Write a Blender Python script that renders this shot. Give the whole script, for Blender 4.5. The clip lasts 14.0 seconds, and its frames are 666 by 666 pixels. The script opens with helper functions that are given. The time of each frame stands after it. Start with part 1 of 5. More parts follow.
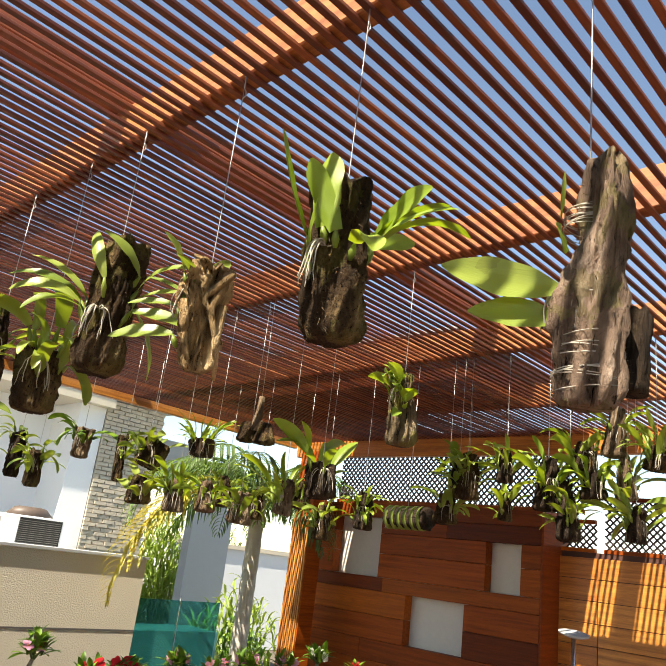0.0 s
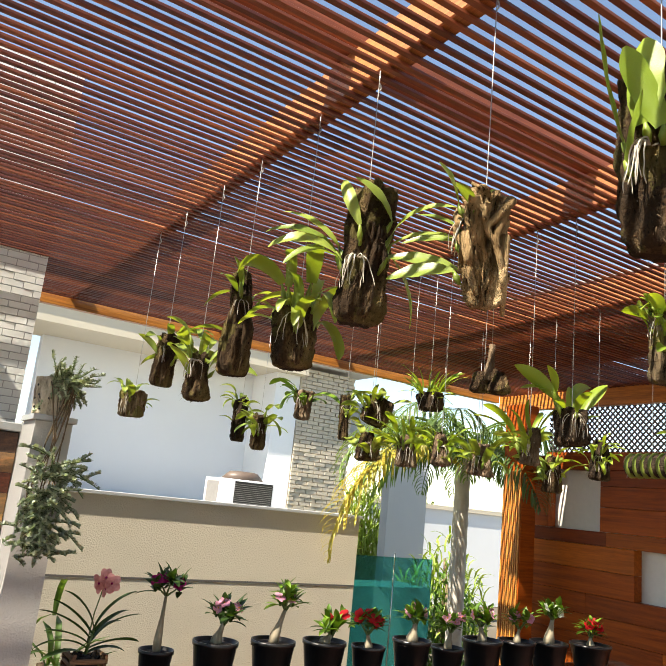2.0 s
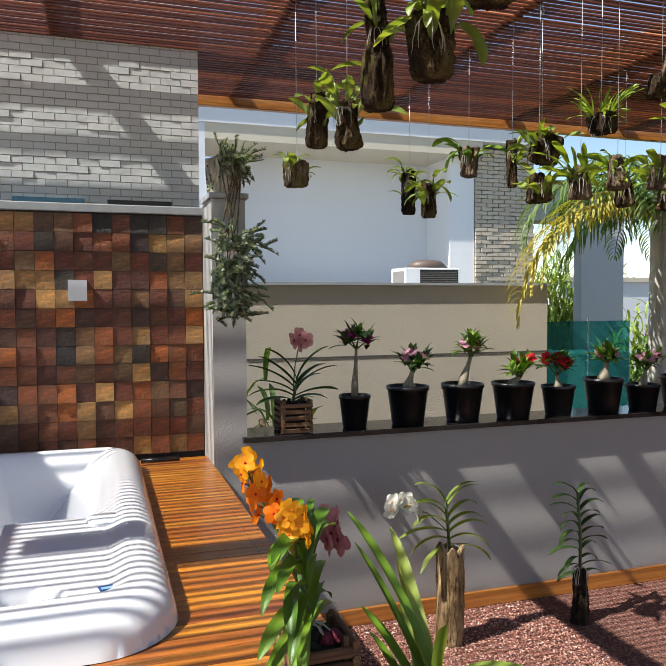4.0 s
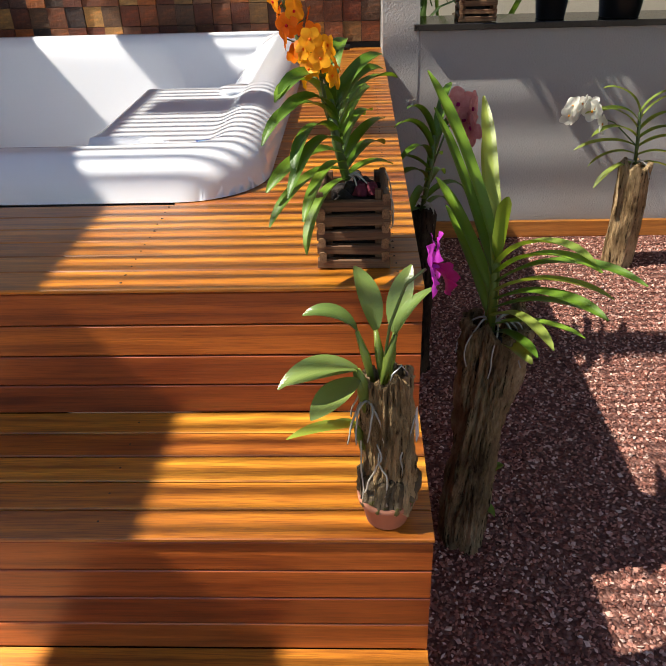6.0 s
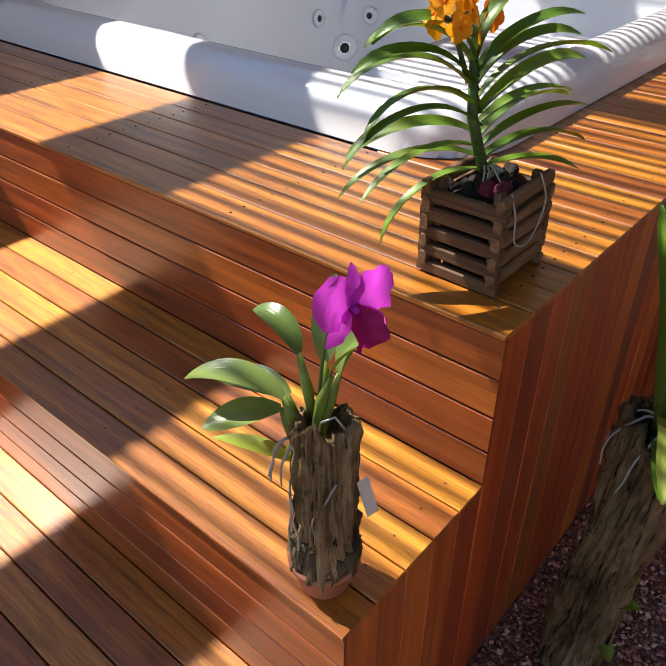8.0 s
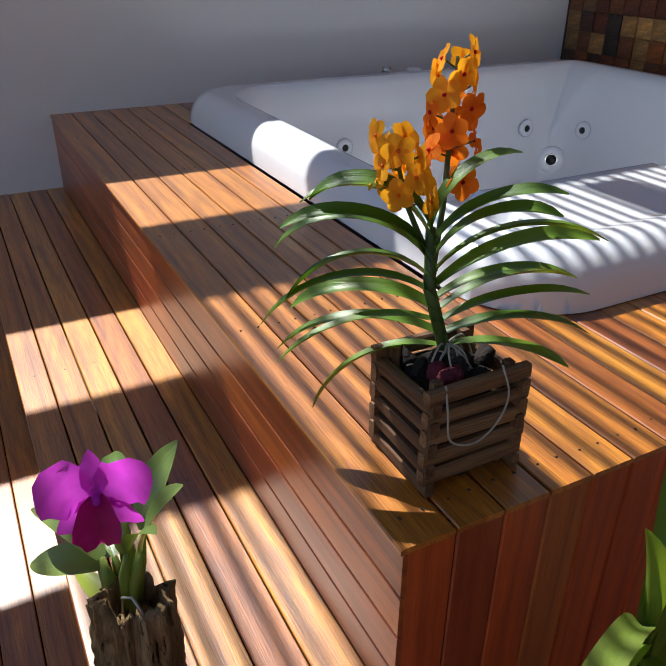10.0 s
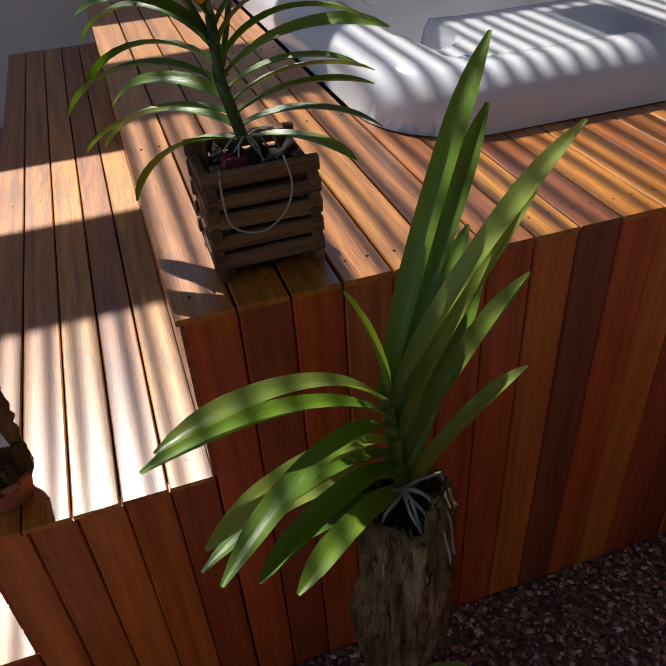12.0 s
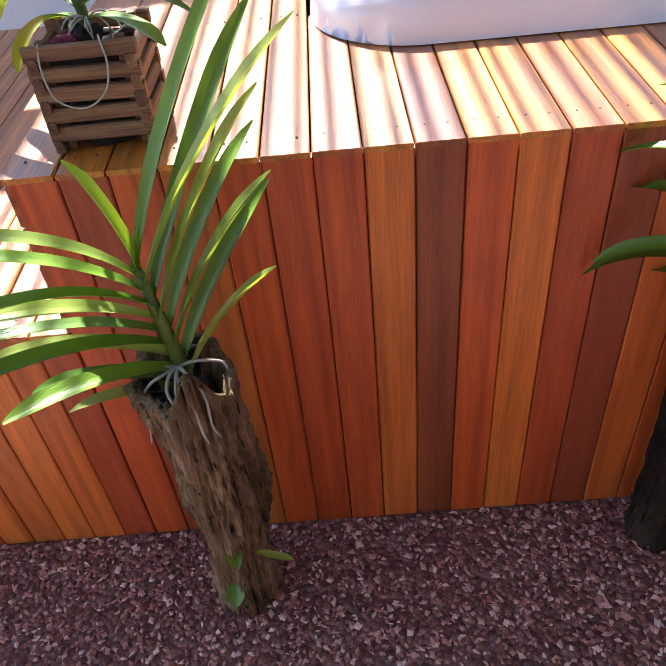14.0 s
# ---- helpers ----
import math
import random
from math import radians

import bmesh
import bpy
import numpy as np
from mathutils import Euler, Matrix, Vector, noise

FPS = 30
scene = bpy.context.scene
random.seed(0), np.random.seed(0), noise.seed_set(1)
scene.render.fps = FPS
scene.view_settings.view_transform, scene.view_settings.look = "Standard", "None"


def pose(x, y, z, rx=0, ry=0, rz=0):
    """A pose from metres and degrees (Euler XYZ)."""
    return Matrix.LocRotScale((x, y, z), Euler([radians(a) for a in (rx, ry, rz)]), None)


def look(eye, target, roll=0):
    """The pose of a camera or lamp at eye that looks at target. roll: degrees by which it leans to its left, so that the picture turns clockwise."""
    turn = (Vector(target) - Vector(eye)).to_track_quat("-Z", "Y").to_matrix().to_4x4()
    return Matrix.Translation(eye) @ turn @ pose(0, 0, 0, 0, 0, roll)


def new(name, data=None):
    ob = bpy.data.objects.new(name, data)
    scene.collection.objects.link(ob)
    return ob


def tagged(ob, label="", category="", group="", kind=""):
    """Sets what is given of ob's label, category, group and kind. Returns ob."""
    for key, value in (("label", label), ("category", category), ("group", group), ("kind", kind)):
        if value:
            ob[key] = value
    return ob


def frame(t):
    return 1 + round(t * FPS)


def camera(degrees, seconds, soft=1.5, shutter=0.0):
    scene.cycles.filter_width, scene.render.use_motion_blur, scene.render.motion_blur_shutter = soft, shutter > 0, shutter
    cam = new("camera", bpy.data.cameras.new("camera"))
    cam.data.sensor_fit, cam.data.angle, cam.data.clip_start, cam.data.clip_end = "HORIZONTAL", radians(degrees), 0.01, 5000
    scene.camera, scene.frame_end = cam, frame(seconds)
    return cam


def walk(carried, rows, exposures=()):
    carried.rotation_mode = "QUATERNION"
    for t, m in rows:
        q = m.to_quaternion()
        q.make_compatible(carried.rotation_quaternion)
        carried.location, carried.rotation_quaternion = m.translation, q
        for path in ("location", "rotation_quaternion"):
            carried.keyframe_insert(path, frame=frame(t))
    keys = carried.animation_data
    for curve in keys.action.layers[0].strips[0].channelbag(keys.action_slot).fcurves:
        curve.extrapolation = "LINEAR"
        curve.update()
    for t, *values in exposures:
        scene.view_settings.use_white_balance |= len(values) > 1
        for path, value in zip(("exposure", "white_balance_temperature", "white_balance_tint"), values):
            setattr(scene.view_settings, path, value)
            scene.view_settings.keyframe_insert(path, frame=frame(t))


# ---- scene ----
cam = camera(49.6, 14.0, soft=0.8)
PATH = [
    (0, (-0.492, -1.379, 1.951), (0.858, -0.035, 2.558), 7.2),
    (0.5, (-0.555, -1.227, 1.918), (0.724, 0.218, 2.442), 6.7),
    (1, (-0.577, -1.171, 1.912), (0.617, 0.349, 2.424), 6.6),
    (1.5, (-0.602, -1.15, 1.903), (0.507, 0.434, 2.411), 6.7),
    (2, (-0.613, -1.127, 1.893), (0.415, 0.527, 2.351), 6.0),
    (2.2, (-0.616, -1.116, 1.884), (0.395, 0.556, 2.312), 5.5),
    (4.3, (-0.446, -1.201, 1.624), (0.077, 0.717, 1.412), -0.2),
    (4.5, (-0.393, -1.241, 1.63), (0.052, 0.686, 1.333), 0.6),
    (5, (-0.319, -1.27, 1.54), (-0.001, 0.639, 1.035), -0.6),
    (5.5, (-0.181, -1.146, 1.393), (-0.023, 0.706, 0.656), -2.8),
    (6, (-0.114, -1.152, 1.448), (-0.189, 0.564, 0.423), -1.8),
    (6.5, (0.037, -1.03, 1.413), (-0.281, 0.608, 0.311), -2.2),
    (7, (0.2, -0.993, 1.43), (-0.422, 0.543, 0.31), -2.4),
    (7.5, (0.278, -0.885, 1.411), (-0.582, 0.536, 0.296), -3.6),
    (7.7, (0.297, -0.823, 1.396), (-0.649, 0.522, 0.258), -2.2),
    (9.8, (0.5, -0.396, 1.446), (-1.037, 0.437, 0.475), 0.6),
    (10, (0.478, -0.345, 1.449), (-1.075, 0.471, 0.489), 0.5),
    (10.5, (0.429, -0.256, 1.445), (-1.161, 0.536, 0.526), 0.4),
    (11, (0.447, -0.209, 1.451), (-1.167, 0.547, 0.544), 0.4),
    (11.5, (0.572, -0.126, 1.399), (-1.023, 0.492, 0.362), -2.0),
    (11.7, (0.628, -0.07, 1.323), (-0.933, 0.477, 0.198), -2.5),
    (12, (0.736, -0.026, 1.368), (-0.789, 0.424, 0.155), -3.9),
    (12.5, (0.779, 0.072, 1.324), (-0.703, 0.413, 0.024), -4.9),
    (13, (0.794, 0.2, 1.302), (-0.671, 0.37, -0.048), -4.1),
    (13.5, (0.824, 0.295, 1.308), (-0.64, 0.366, -0.053), -6.3),
    (14, (0.883, 0.455, 1.32), (-0.609, 0.4, -0.011), -6.2),
]
EXPO = [(0.0, 1.5, 7300, 9), (0.5, 1.58, 7300, 9), (2.2, 1.62, 7100, 9), (4.3, 0.9, 6250, 10), (5.0, 0.82, 6300, 10), (5.5, 0.98, 6500, 10), (6.0, 1.1, 6600, 10), (6.5, 1.15, 6550, 10), (7.7, 1.2, 6500, 10), (9.8, 0.8, 6000, 9), (11.2, 0.55, 6050, 9), (11.6, 0.38, 6250, 10), (12.0, 0.32, 6350, 11), (12.5, 1.4, 6450, 12), (13.0, 2.3, 6400, 12), (14.0, 2.5, 5850, 12)]
walk(cam, [(t, look(eye, target, roll)) for t, eye, target, roll in PATH], EXPO)

# ---- world and sun ----
SUN = Vector((0.78, 0.16, -1.0)).normalized()
world = bpy.data.worlds.new("World")
scene.world = world
world.use_nodes = True
wn = world.node_tree
sky = wn.nodes.new("ShaderNodeTexSky")
sky.sky_type, sky.sun_disc = "NISHITA", False
sky.sun_elevation = math.asin(-SUN.z)
sky.sun_rotation = math.atan2(-SUN.x, -SUN.y)
wn.nodes["Background"].inputs[1].default_value = 0.088
sky.dust_density, sky.ozone_density = 0.0, 0.5
wn.links.new(sky.outputs[0], wn.nodes["Background"].inputs[0])
sun = new("sun", bpy.data.lights.new("sun", "SUN"))
sun.data.energy, sun.data.angle, sun.data.color = 5.0, radians(0.53), (1.0, 0.95, 0.87)
sun.rotation_euler = SUN.to_track_quat("-Z", "Y").to_euler()


# ---- materials ----
class Mat:
    """A small wrapper round a node material."""

    def __init__(self, name, rough=0.6, metal=0.0, spec=0.5, coat=0.0, coat_rough=0.1):
        self.m = bpy.data.materials.new(name)
        self.m.use_nodes = True
        self.t = self.m.node_tree
        self.b = self.t.nodes["Principled BSDF"]
        self.set("Roughness", rough), self.set("Metallic", metal), self.set("Specular IOR Level", spec)
        self.set("Coat Weight", coat), self.set("Coat Roughness", coat_rough)

    def set(self, key, v):
        self.b.inputs[key].default_value = v

    def node(self, kind, **kw):
        n = self.t.nodes.new(kind)
        for k, v in kw.items():
            n.inputs[k].default_value = v
        return n

    def link(self, a, b):
        self.t.links.new(a, b)

    def coords(self, scale=(1, 1, 1), out="Object"):
        c, mp = self.node("ShaderNodeTexCoord"), self.node("ShaderNodeMapping", Scale=scale)
        self.link(c.outputs[out], mp.inputs[0])
        return mp.outputs[0]

    def noise(self, scale, detail=4.0, vec=None, rough=0.55):
        n = self.node("ShaderNodeTexNoise", Scale=scale, Detail=detail, Roughness=rough)
        self.link(vec if vec else self.coords(), n.inputs["Vector"])
        return n.outputs[0]

    def ramp(self, fac, stops):
        r = self.node("ShaderNodeValToRGB")
        el = r.color_ramp.elements
        while len(el) < len(stops):
            el.new(0.5)
        for e, (p, c) in zip(el, stops):
            e.position, e.color = p, (*c, 1)
        self.link(fac, r.inputs[0])
        return r.outputs[0]

    def mix(self, a, b, fac, mode="MIX"):
        n = self.t.nodes.new("ShaderNodeMix")
        n.data_type, n.blend_type = "RGBA", mode
        for v, i in ((fac, 0), (a, 6), (b, 7)):
            if isinstance(v, (int, float)):
                n.inputs[i].default_value = v
            elif isinstance(v, tuple):
                n.inputs[i].default_value = (*v, 1)
            else:
                self.link(v, n.inputs[i])
        return n.outputs[2]

    def math(self, op, a, b=0.5):
        n = self.t.nodes.new("ShaderNodeMath")
        n.operation = op
        for v, i in ((a, 0), (b, 1)):
            if isinstance(v, (int, float)):
                n.inputs[i].default_value = v
            else:
                self.link(v, n.inputs[i])
        return n.outputs[0]

    def color(self, sock):
        self.link(sock, self.b.inputs["Base Color"])
        return self

    def rough(self, sock):
        self.link(sock, self.b.inputs["Roughness"])
        return self

    def bump(self, sock, dist, strength=1.0):
        n = self.node("ShaderNodeBump", Strength=strength, Distance=dist)
        self.link(sock, n.inputs["Height"])
        self.link(n.outputs[0], self.b.inputs["Normal"])
        return self

    def rnd(self):
        return self.node("ShaderNodeObjectInfo").outputs["Random"]

    def island(self):
        return self.node("ShaderNodeNewGeometry").outputs["Random Per Island"]


def wood(name, cols, rough=0.32, coat=0.25, grain=0.35, coat_rough=0.3):
    """Boards: a tone for each board, streaks and fine pores along the board's own x."""
    w = Mat(name, rough, coat=coat, coat_rough=coat_rough)
    r = w.rnd()
    n = len(cols)
    base = w.ramp(r, [(i / (n - 1), c) for i, c in enumerate(cols)])

    def along(scale, k):
        off = w.node("ShaderNodeVectorMath")
        off.operation = "ADD"
        w.link(w.coords(scale), off.inputs[0])
        sh = w.node("ShaderNodeCombineXYZ")
        w.link(w.math("MULTIPLY", r, 37.0 * k), sh.inputs[0])
        w.link(w.math("MULTIPLY", r, 91.0 * k), sh.inputs[1])
        w.link(sh.outputs[0], off.inputs[1])
        return off.outputs[0]

    streak = w.noise(1.0, 5.0, along((1.3, 42, 42), 1), 0.6)
    pores = w.noise(1.0, 3.0, along((14, 420, 420), 2), 0.6)
    s1 = w.ramp(streak, [(0.3, (0.42, 0.30, 0.24)), (0.5, (0.95, 0.93, 0.9)), (0.72, (1.35, 1.45, 1.35))])
    s2 = w.ramp(pores, [(0.36, (0.38, 0.28, 0.22)), (0.54, (1, 1, 1))])
    col = w.mix(base, s1, min(1.0, grain * 1.9), "MULTIPLY")
    # growth rings cut lengthwise: long pointed contour lines
    ring = w.math("SINE", w.math("MULTIPLY", w.noise(1.0, 1.5, along((0.9, 7, 7), 3), 0.5), 75.0))
    s3 = w.ramp(w.math("ADD", w.math("MULTIPLY", ring, 0.5), 0.5), [(0.1, (0.62, 0.52, 0.46)), (0.55, (1.0, 1.0, 1.0)), (1.0, (1.12, 1.12, 1.1))])
    col = w.mix(col, s2, grain, "MULTIPLY")
    col = w.mix(col, s3, min(1.0, grain * 0.6), "MULTIPLY")
    w.color(col)
    w.rough(w.math("ADD", w.math("MULTIPLY", pores, 0.25), rough - 0.1))
    w.bump(w.math("ADD", pores, streak), 0.0006, 0.7)
    return w.m


def plaster(name, col, scale=120.0, dist=0.003, dirt=0.15):
    p = Mat(name, 0.9, spec=0.2)
    a, b = p.noise(scale, 3.0), p.noise(1.7, 5.0)
    d = tuple(c * 0.62 for c in col)
    p.color(p.mix(col, d, p.math("MULTIPLY", p.math("SUBTRACT", b, 0.35), dirt * 3)))
    return p.bump(a, dist).m


def plain(name, col, rough=0.5, metal=0.0, coat=0.0, vary=0.2, scale=25.0, bump=0.0):
    p = Mat(name, rough, metal, coat=coat)
    n = p.noise(scale, 4.0)
    p.color(p.mix(col, tuple(c * (1 - vary * 1.6) for c in col), n))
    if bump:
        p.bump(n, bump)
    return p.m


def leafy(name, dark, light, rough=0.38, thin=0.36):
    """Leaves: a tone for each leaf, fine lengthwise veins, some light through."""
    p = Mat(name, rough, spec=0.5)
    base = p.mix(dark, light, p.rnd())
    v = p.noise(9.0, 3.0, p.coords((2, 40, 40)))
    blot = p.noise(14.0, 4.0)
    c = p.mix(base, light, p.math("MULTIPLY", v, 0.35))
    c = p.mix(c, (0.16, 0.17, 0.03), p.math("MULTIPLY", p.math("GREATER_THAN", blot, 0.68), 0.35))
    p.color(c)
    p.bump(v, 0.0006)
    tr = p.node("ShaderNodeBsdfTranslucent")
    p.link(p.mix(c, (1.5, 1.45, 0.4), 1.0, "MULTIPLY"), tr.inputs[0])
    ms = p.node("ShaderNodeMixShader", Fac=thin)
    p.link(p.b.outputs[0], ms.inputs[1]), p.link(tr.outputs[0], ms.inputs[2])
    p.link(ms.outputs[0], p.t.nodes["Material Output"].inputs[0])
    return p.m


def petalm(name, inner, outer, scale=60.0):
    p = Mat(name, 0.5, spec=0.3)
    n = p.noise(scale, 3.0)
    c = p.mix(inner, outer, n)
    p.color(c)
    tr = p.node("ShaderNodeBsdfTranslucent")
    p.link(c, tr.inputs[0])
    ms = p.node("ShaderNodeMixShader", Fac=0.5)
    p.link(p.b.outputs[0], ms.inputs[1]), p.link(tr.outputs[0], ms.inputs[2])
    p.link(ms.outputs[0], p.t.nodes["Material Output"].inputs[0])
    return p.m


def barkm(name, a, b, c, moss=0.0, grain=(80, 80, 10)):
    """Rough bark: lengthwise cracks and ridges, patches of tone, fine grit."""
    p = Mat(name, 0.92, spec=0.15)
    long = p.noise(1.0, 7.0, p.coords(grain), 0.68)
    tone, fine = p.noise(9.0, 5.0, p.coords((1, 1, 0.5)), 0.7), p.noise(220.0, 3.0)
    crack = p.ramp(long, [(0.36, (0, 0, 0)), (0.43, (0.85, 0.85, 0.85)), (0.55, (1, 1, 1))])
    col = p.ramp(tone, [(0.32, a), (0.5, b), (0.68, c)])
    col = p.mix(col, (1.35, 1.3, 1.2), p.math("MULTIPLY", fine, 0.5), "MULTIPLY")
    col = p.mix(tuple(v * 0.3 for v in a), col, crack)
    if moss:
        col = p.mix(col, (0.2, 0.19, 0.04), p.math("MULTIPLY", p.math("GREATER_THAN", p.noise(13.0, 5.0), 0.53), moss))
    p.color(col)
    return p.bump(p.math("ADD", long, p.math("ADD", p.math("MULTIPLY", tone, 0.3), p.math("MULTIPLY", fine, 0.12))), 0.03).m


DECK = wood("deck_wood", [(0.37, 0.096, 0.010), (0.61, 0.225, 0.015), (0.46, 0.140, 0.012), (0.69, 0.290, 0.023), (0.31, 0.074, 0.011)], 0.42, 0.8, 0.65, coat_rough=0.28)
# the deck's wood again, darker and redder: the risers' shade is in the colour
RISER_SHADED = wood("riser_wood_shaded", [(0.26, 0.050, 0.009), (0.36, 0.077, 0.012), (0.44, 0.113, 0.014), (0.30, 0.060, 0.010)], 0.38, 0.5, 0.5)
SIDE = wood("cladding_wood", [(0.40, 0.066, 0.016), (0.60, 0.112, 0.019), (0.49, 0.082, 0.018), (0.70, 0.200, 0.028), (0.18, 0.040, 0.020), (0.55, 0.098, 0.018)], 0.4, 0.3, 0.35)
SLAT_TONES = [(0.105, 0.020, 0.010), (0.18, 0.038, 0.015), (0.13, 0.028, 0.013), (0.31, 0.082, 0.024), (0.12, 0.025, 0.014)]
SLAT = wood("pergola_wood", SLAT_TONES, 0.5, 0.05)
# beams lighter than the slats: the sun glow on them is put into the colour
BEAM_LIT = wood("beam_wood_lit", [(0.36, 0.135, 0.045), (0.46, 0.19, 0.06), (0.40, 0.15, 0.05)], 0.5, 0.05)
PANEL = wood("panel_wood", [(0.10, 0.016, 0.003), (0.34, 0.070, 0.006), (0.15, 0.025, 0.004), (0.48, 0.120, 0.010)], 0.5, 0.0)
PANEL.node_tree.nodes["Principled BSDF"].inputs["Specular IOR Level"].default_value = 0.2
HONEY = wood("honey_wood", [(0.50, 0.17, 0.028), (0.62, 0.26, 0.05), (0.42, 0.125, 0.022)], 0.4, 0.3)
CRATE = wood("crate_wood", [(0.11, 0.056, 0.027), (0.28, 0.155, 0.075), (0.17, 0.09, 0.044)], 0.75, 0.0, 0.7)
GREY_PLASTER = plaster("grey_plaster", (0.40, 0.385, 0.36))
BEIGE_PLASTER = plaster("beige_plaster", (0.58, 0.52, 0.41), 85.0, 0.007)
WHITE_WALL = plaster("white_wall", (0.74, 0.75, 0.76), 160.0, 0.001, 0.05)
CREAM = plaster("cream_wall", (0.62, 0.55, 0.43), 100.0, 0.001, 0.05)
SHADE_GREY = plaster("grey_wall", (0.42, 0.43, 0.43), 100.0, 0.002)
ACRYLIC = plain("white_acrylic", (0.83, 0.84, 0.86), 0.16, coat=0.4, vary=0.02, scale=3.0)
GRANITE = plain("dark_granite", (0.03, 0.027, 0.026), 0.14, vary=0.5, scale=300.0)
STEEL = plain("steel", (0.62, 0.62, 0.62), 0.25, 1.0, vary=0.1)
WIRE = plain("wire", (0.55, 0.53, 0.5), 0.4, 0.9, vary=0.15)
BLACK = plain("black_plastic", (0.012, 0.012, 0.013), 0.32, vary=0.3)
TERRA = plain("terracotta", (0.52, 0.21, 0.12), 0.85, vary=0.2, bump=0.001)
SOIL = plain("bark_chips", (0.035, 0.022, 0.016), 0.95, vary=0.6, scale=80.0, bump=0.006)
ROOT = plain("aerial_root", (0.56, 0.51, 0.42), 0.8, vary=0.35, scale=60.0, bump=0.0006)
BARK = barkm("bark", (0.05, 0.03, 0.02), (0.2, 0.14, 0.09), (0.4, 0.32, 0.22))
BARK_PALE = barkm("pale_bark", (0.12, 0.070, 0.028), (0.45, 0.305, 0.155), (0.70, 0.53, 0.31))
DRIFT = barkm("weathered_wood", (0.07, 0.042, 0.022), (0.34, 0.225, 0.12), (0.62, 0.46, 0.28), 0.12, (95, 95, 8))
BARK_GREY = barkm("peeling_bark", (0.09, 0.06, 0.045), (0.30, 0.21, 0.155), (0.52, 0.41, 0.33), 0.3, (60, 60, 14))
FERN = barkm("fern_fibre", (0.025, 0.016, 0.010), (0.075, 0.046, 0.024), (0.34, 0.235, 0.115), 0.25, (150, 150, 110))
FIBRE = plain("brown_fibre", (0.20, 0.135, 0.07), 0.9, vary=0.5, scale=40.0)
BIRCH = barkm("whitish_bark", (0.2, 0.15, 0.1), (0.62, 0.54, 0.42), (0.74, 0.68, 0.56), 0.0, (60, 60, 9))
BARK_DARK = barkm("dark_fern_fibre", (0.012, 0.009, 0.007), (0.045, 0.03, 0.02), (0.12, 0.085, 0.05))
BARK_MOSS = barkm("mossy_bark", (0.05, 0.035, 0.02), (0.2, 0.15, 0.09), (0.38, 0.3, 0.2), 0.7)
LEAF = leafy("vanda_leaf", (0.050, 0.118, 0.008), (0.15, 0.26, 0.020), 0.42, 0.22)
LEAF_OLIVE = leafy("olive_leaf", (0.13, 0.20, 0.03), (0.30, 0.37, 0.075), 0.34)
LEAF_FLESHY = leafy("fleshy_leaf", (0.085, 0.145, 0.03), (0.20, 0.27, 0.07), 0.28, 0.16)
LEAF_BRIGHT = leafy("bright_leaf", (0.15, 0.25, 0.025), (0.33, 0.43, 0.06))
LEAF_DARK = leafy("dark_leaf", (0.02, 0.05, 0.014), (0.055, 0.11, 0.025))
LEAF_BLUE = leafy("succulent_leaf", (0.18, 0.23, 0.16), (0.44, 0.49, 0.38), 0.6, 0.15)
FROND = leafy("palm_leaf", (0.05, 0.10, 0.025), (0.13, 0.2, 0.05))
FROND_YELLOW = leafy("dry_palm_leaf", (0.30, 0.30, 0.05), (0.52, 0.42, 0.08))
SHRUB = leafy("shrub_leaf", (0.13, 0.22, 0.03), (0.30, 0.38, 0.07), 0.5, 0.25)
STEM = plain("green_stem", (0.10, 0.16, 0.04), 0.5, vary=0.25)
ORANGE = petalm("orange_petal", (0.86, 0.17, 0.008), (0.92, 0.30, 0.012))
YELLOW = petalm("amber_petal", (0.93, 0.36, 0.008), (0.96, 0.52, 0.02))
MAGENTA = petalm("magenta_petal", (0.66, 0.04, 0.62), (0.80, 0.10, 0.76))
CRIMSON = petalm("crimson_lip", (0.28, 0.004, 0.09), (0.45, 0.02, 0.20))
WHITE_P = petalm("white_petal", (0.82, 0.8, 0.74), (0.85, 0.84, 0.7))
PINK_P = petalm("dusky_pink_petal", (0.48, 0.13, 0.14), (0.78, 0.44, 0.42), 45.0)
ROSE_P = petalm("rose_petal", (0.78, 0.2, 0.4), (0.85, 0.55, 0.65), 40.0)
RED_P = petalm("red_petal", (0.55, 0.01, 0.02), (0.7, 0.02, 0.03))
TAG = plain("plant_tag", (0.75, 0.73, 0.68), 0.6, vary=0.08)

# gravel: crushed reddish stone
gr = Mat("gravel_stone", 0.85, spec=0.2)
gc = gr.ramp(gr.island(), [(0, (0.20, 0.062, 0.040)), (0.4, (0.42, 0.170, 0.118)), (0.75, (0.62, 0.32, 0.240)), (1, (0.86, 0.64, 0.52))])
gr.color(gr.mix(gc, (0.5, 0.34, 0.29), gr.math("MULTIPLY", gr.noise(160.0, 3.0), 0.15)))
GRAVEL = gr.m
gb = Mat("gravel_bed", 0.95, spec=0.1)
vor = gb.node("ShaderNodeTexVoronoi", Scale=95.0)
gb.link(gb.coords(), vor.inputs["Vector"])
gb.color(gb.mix(gb.ramp(vor.outputs["Color"], [(0, (0.14, 0.055, 0.040)), (0.5, (0.29, 0.130, 0.095)), (1, (0.50, 0.28, 0.22))]), (0.05, 0.03, 0.03), gb.math("MULTIPLY", vor.outputs["Distance"], 0.6)))
gb.bump(vor.outputs["Distance"], -0.008)
GRAVEL_BED = gb.m

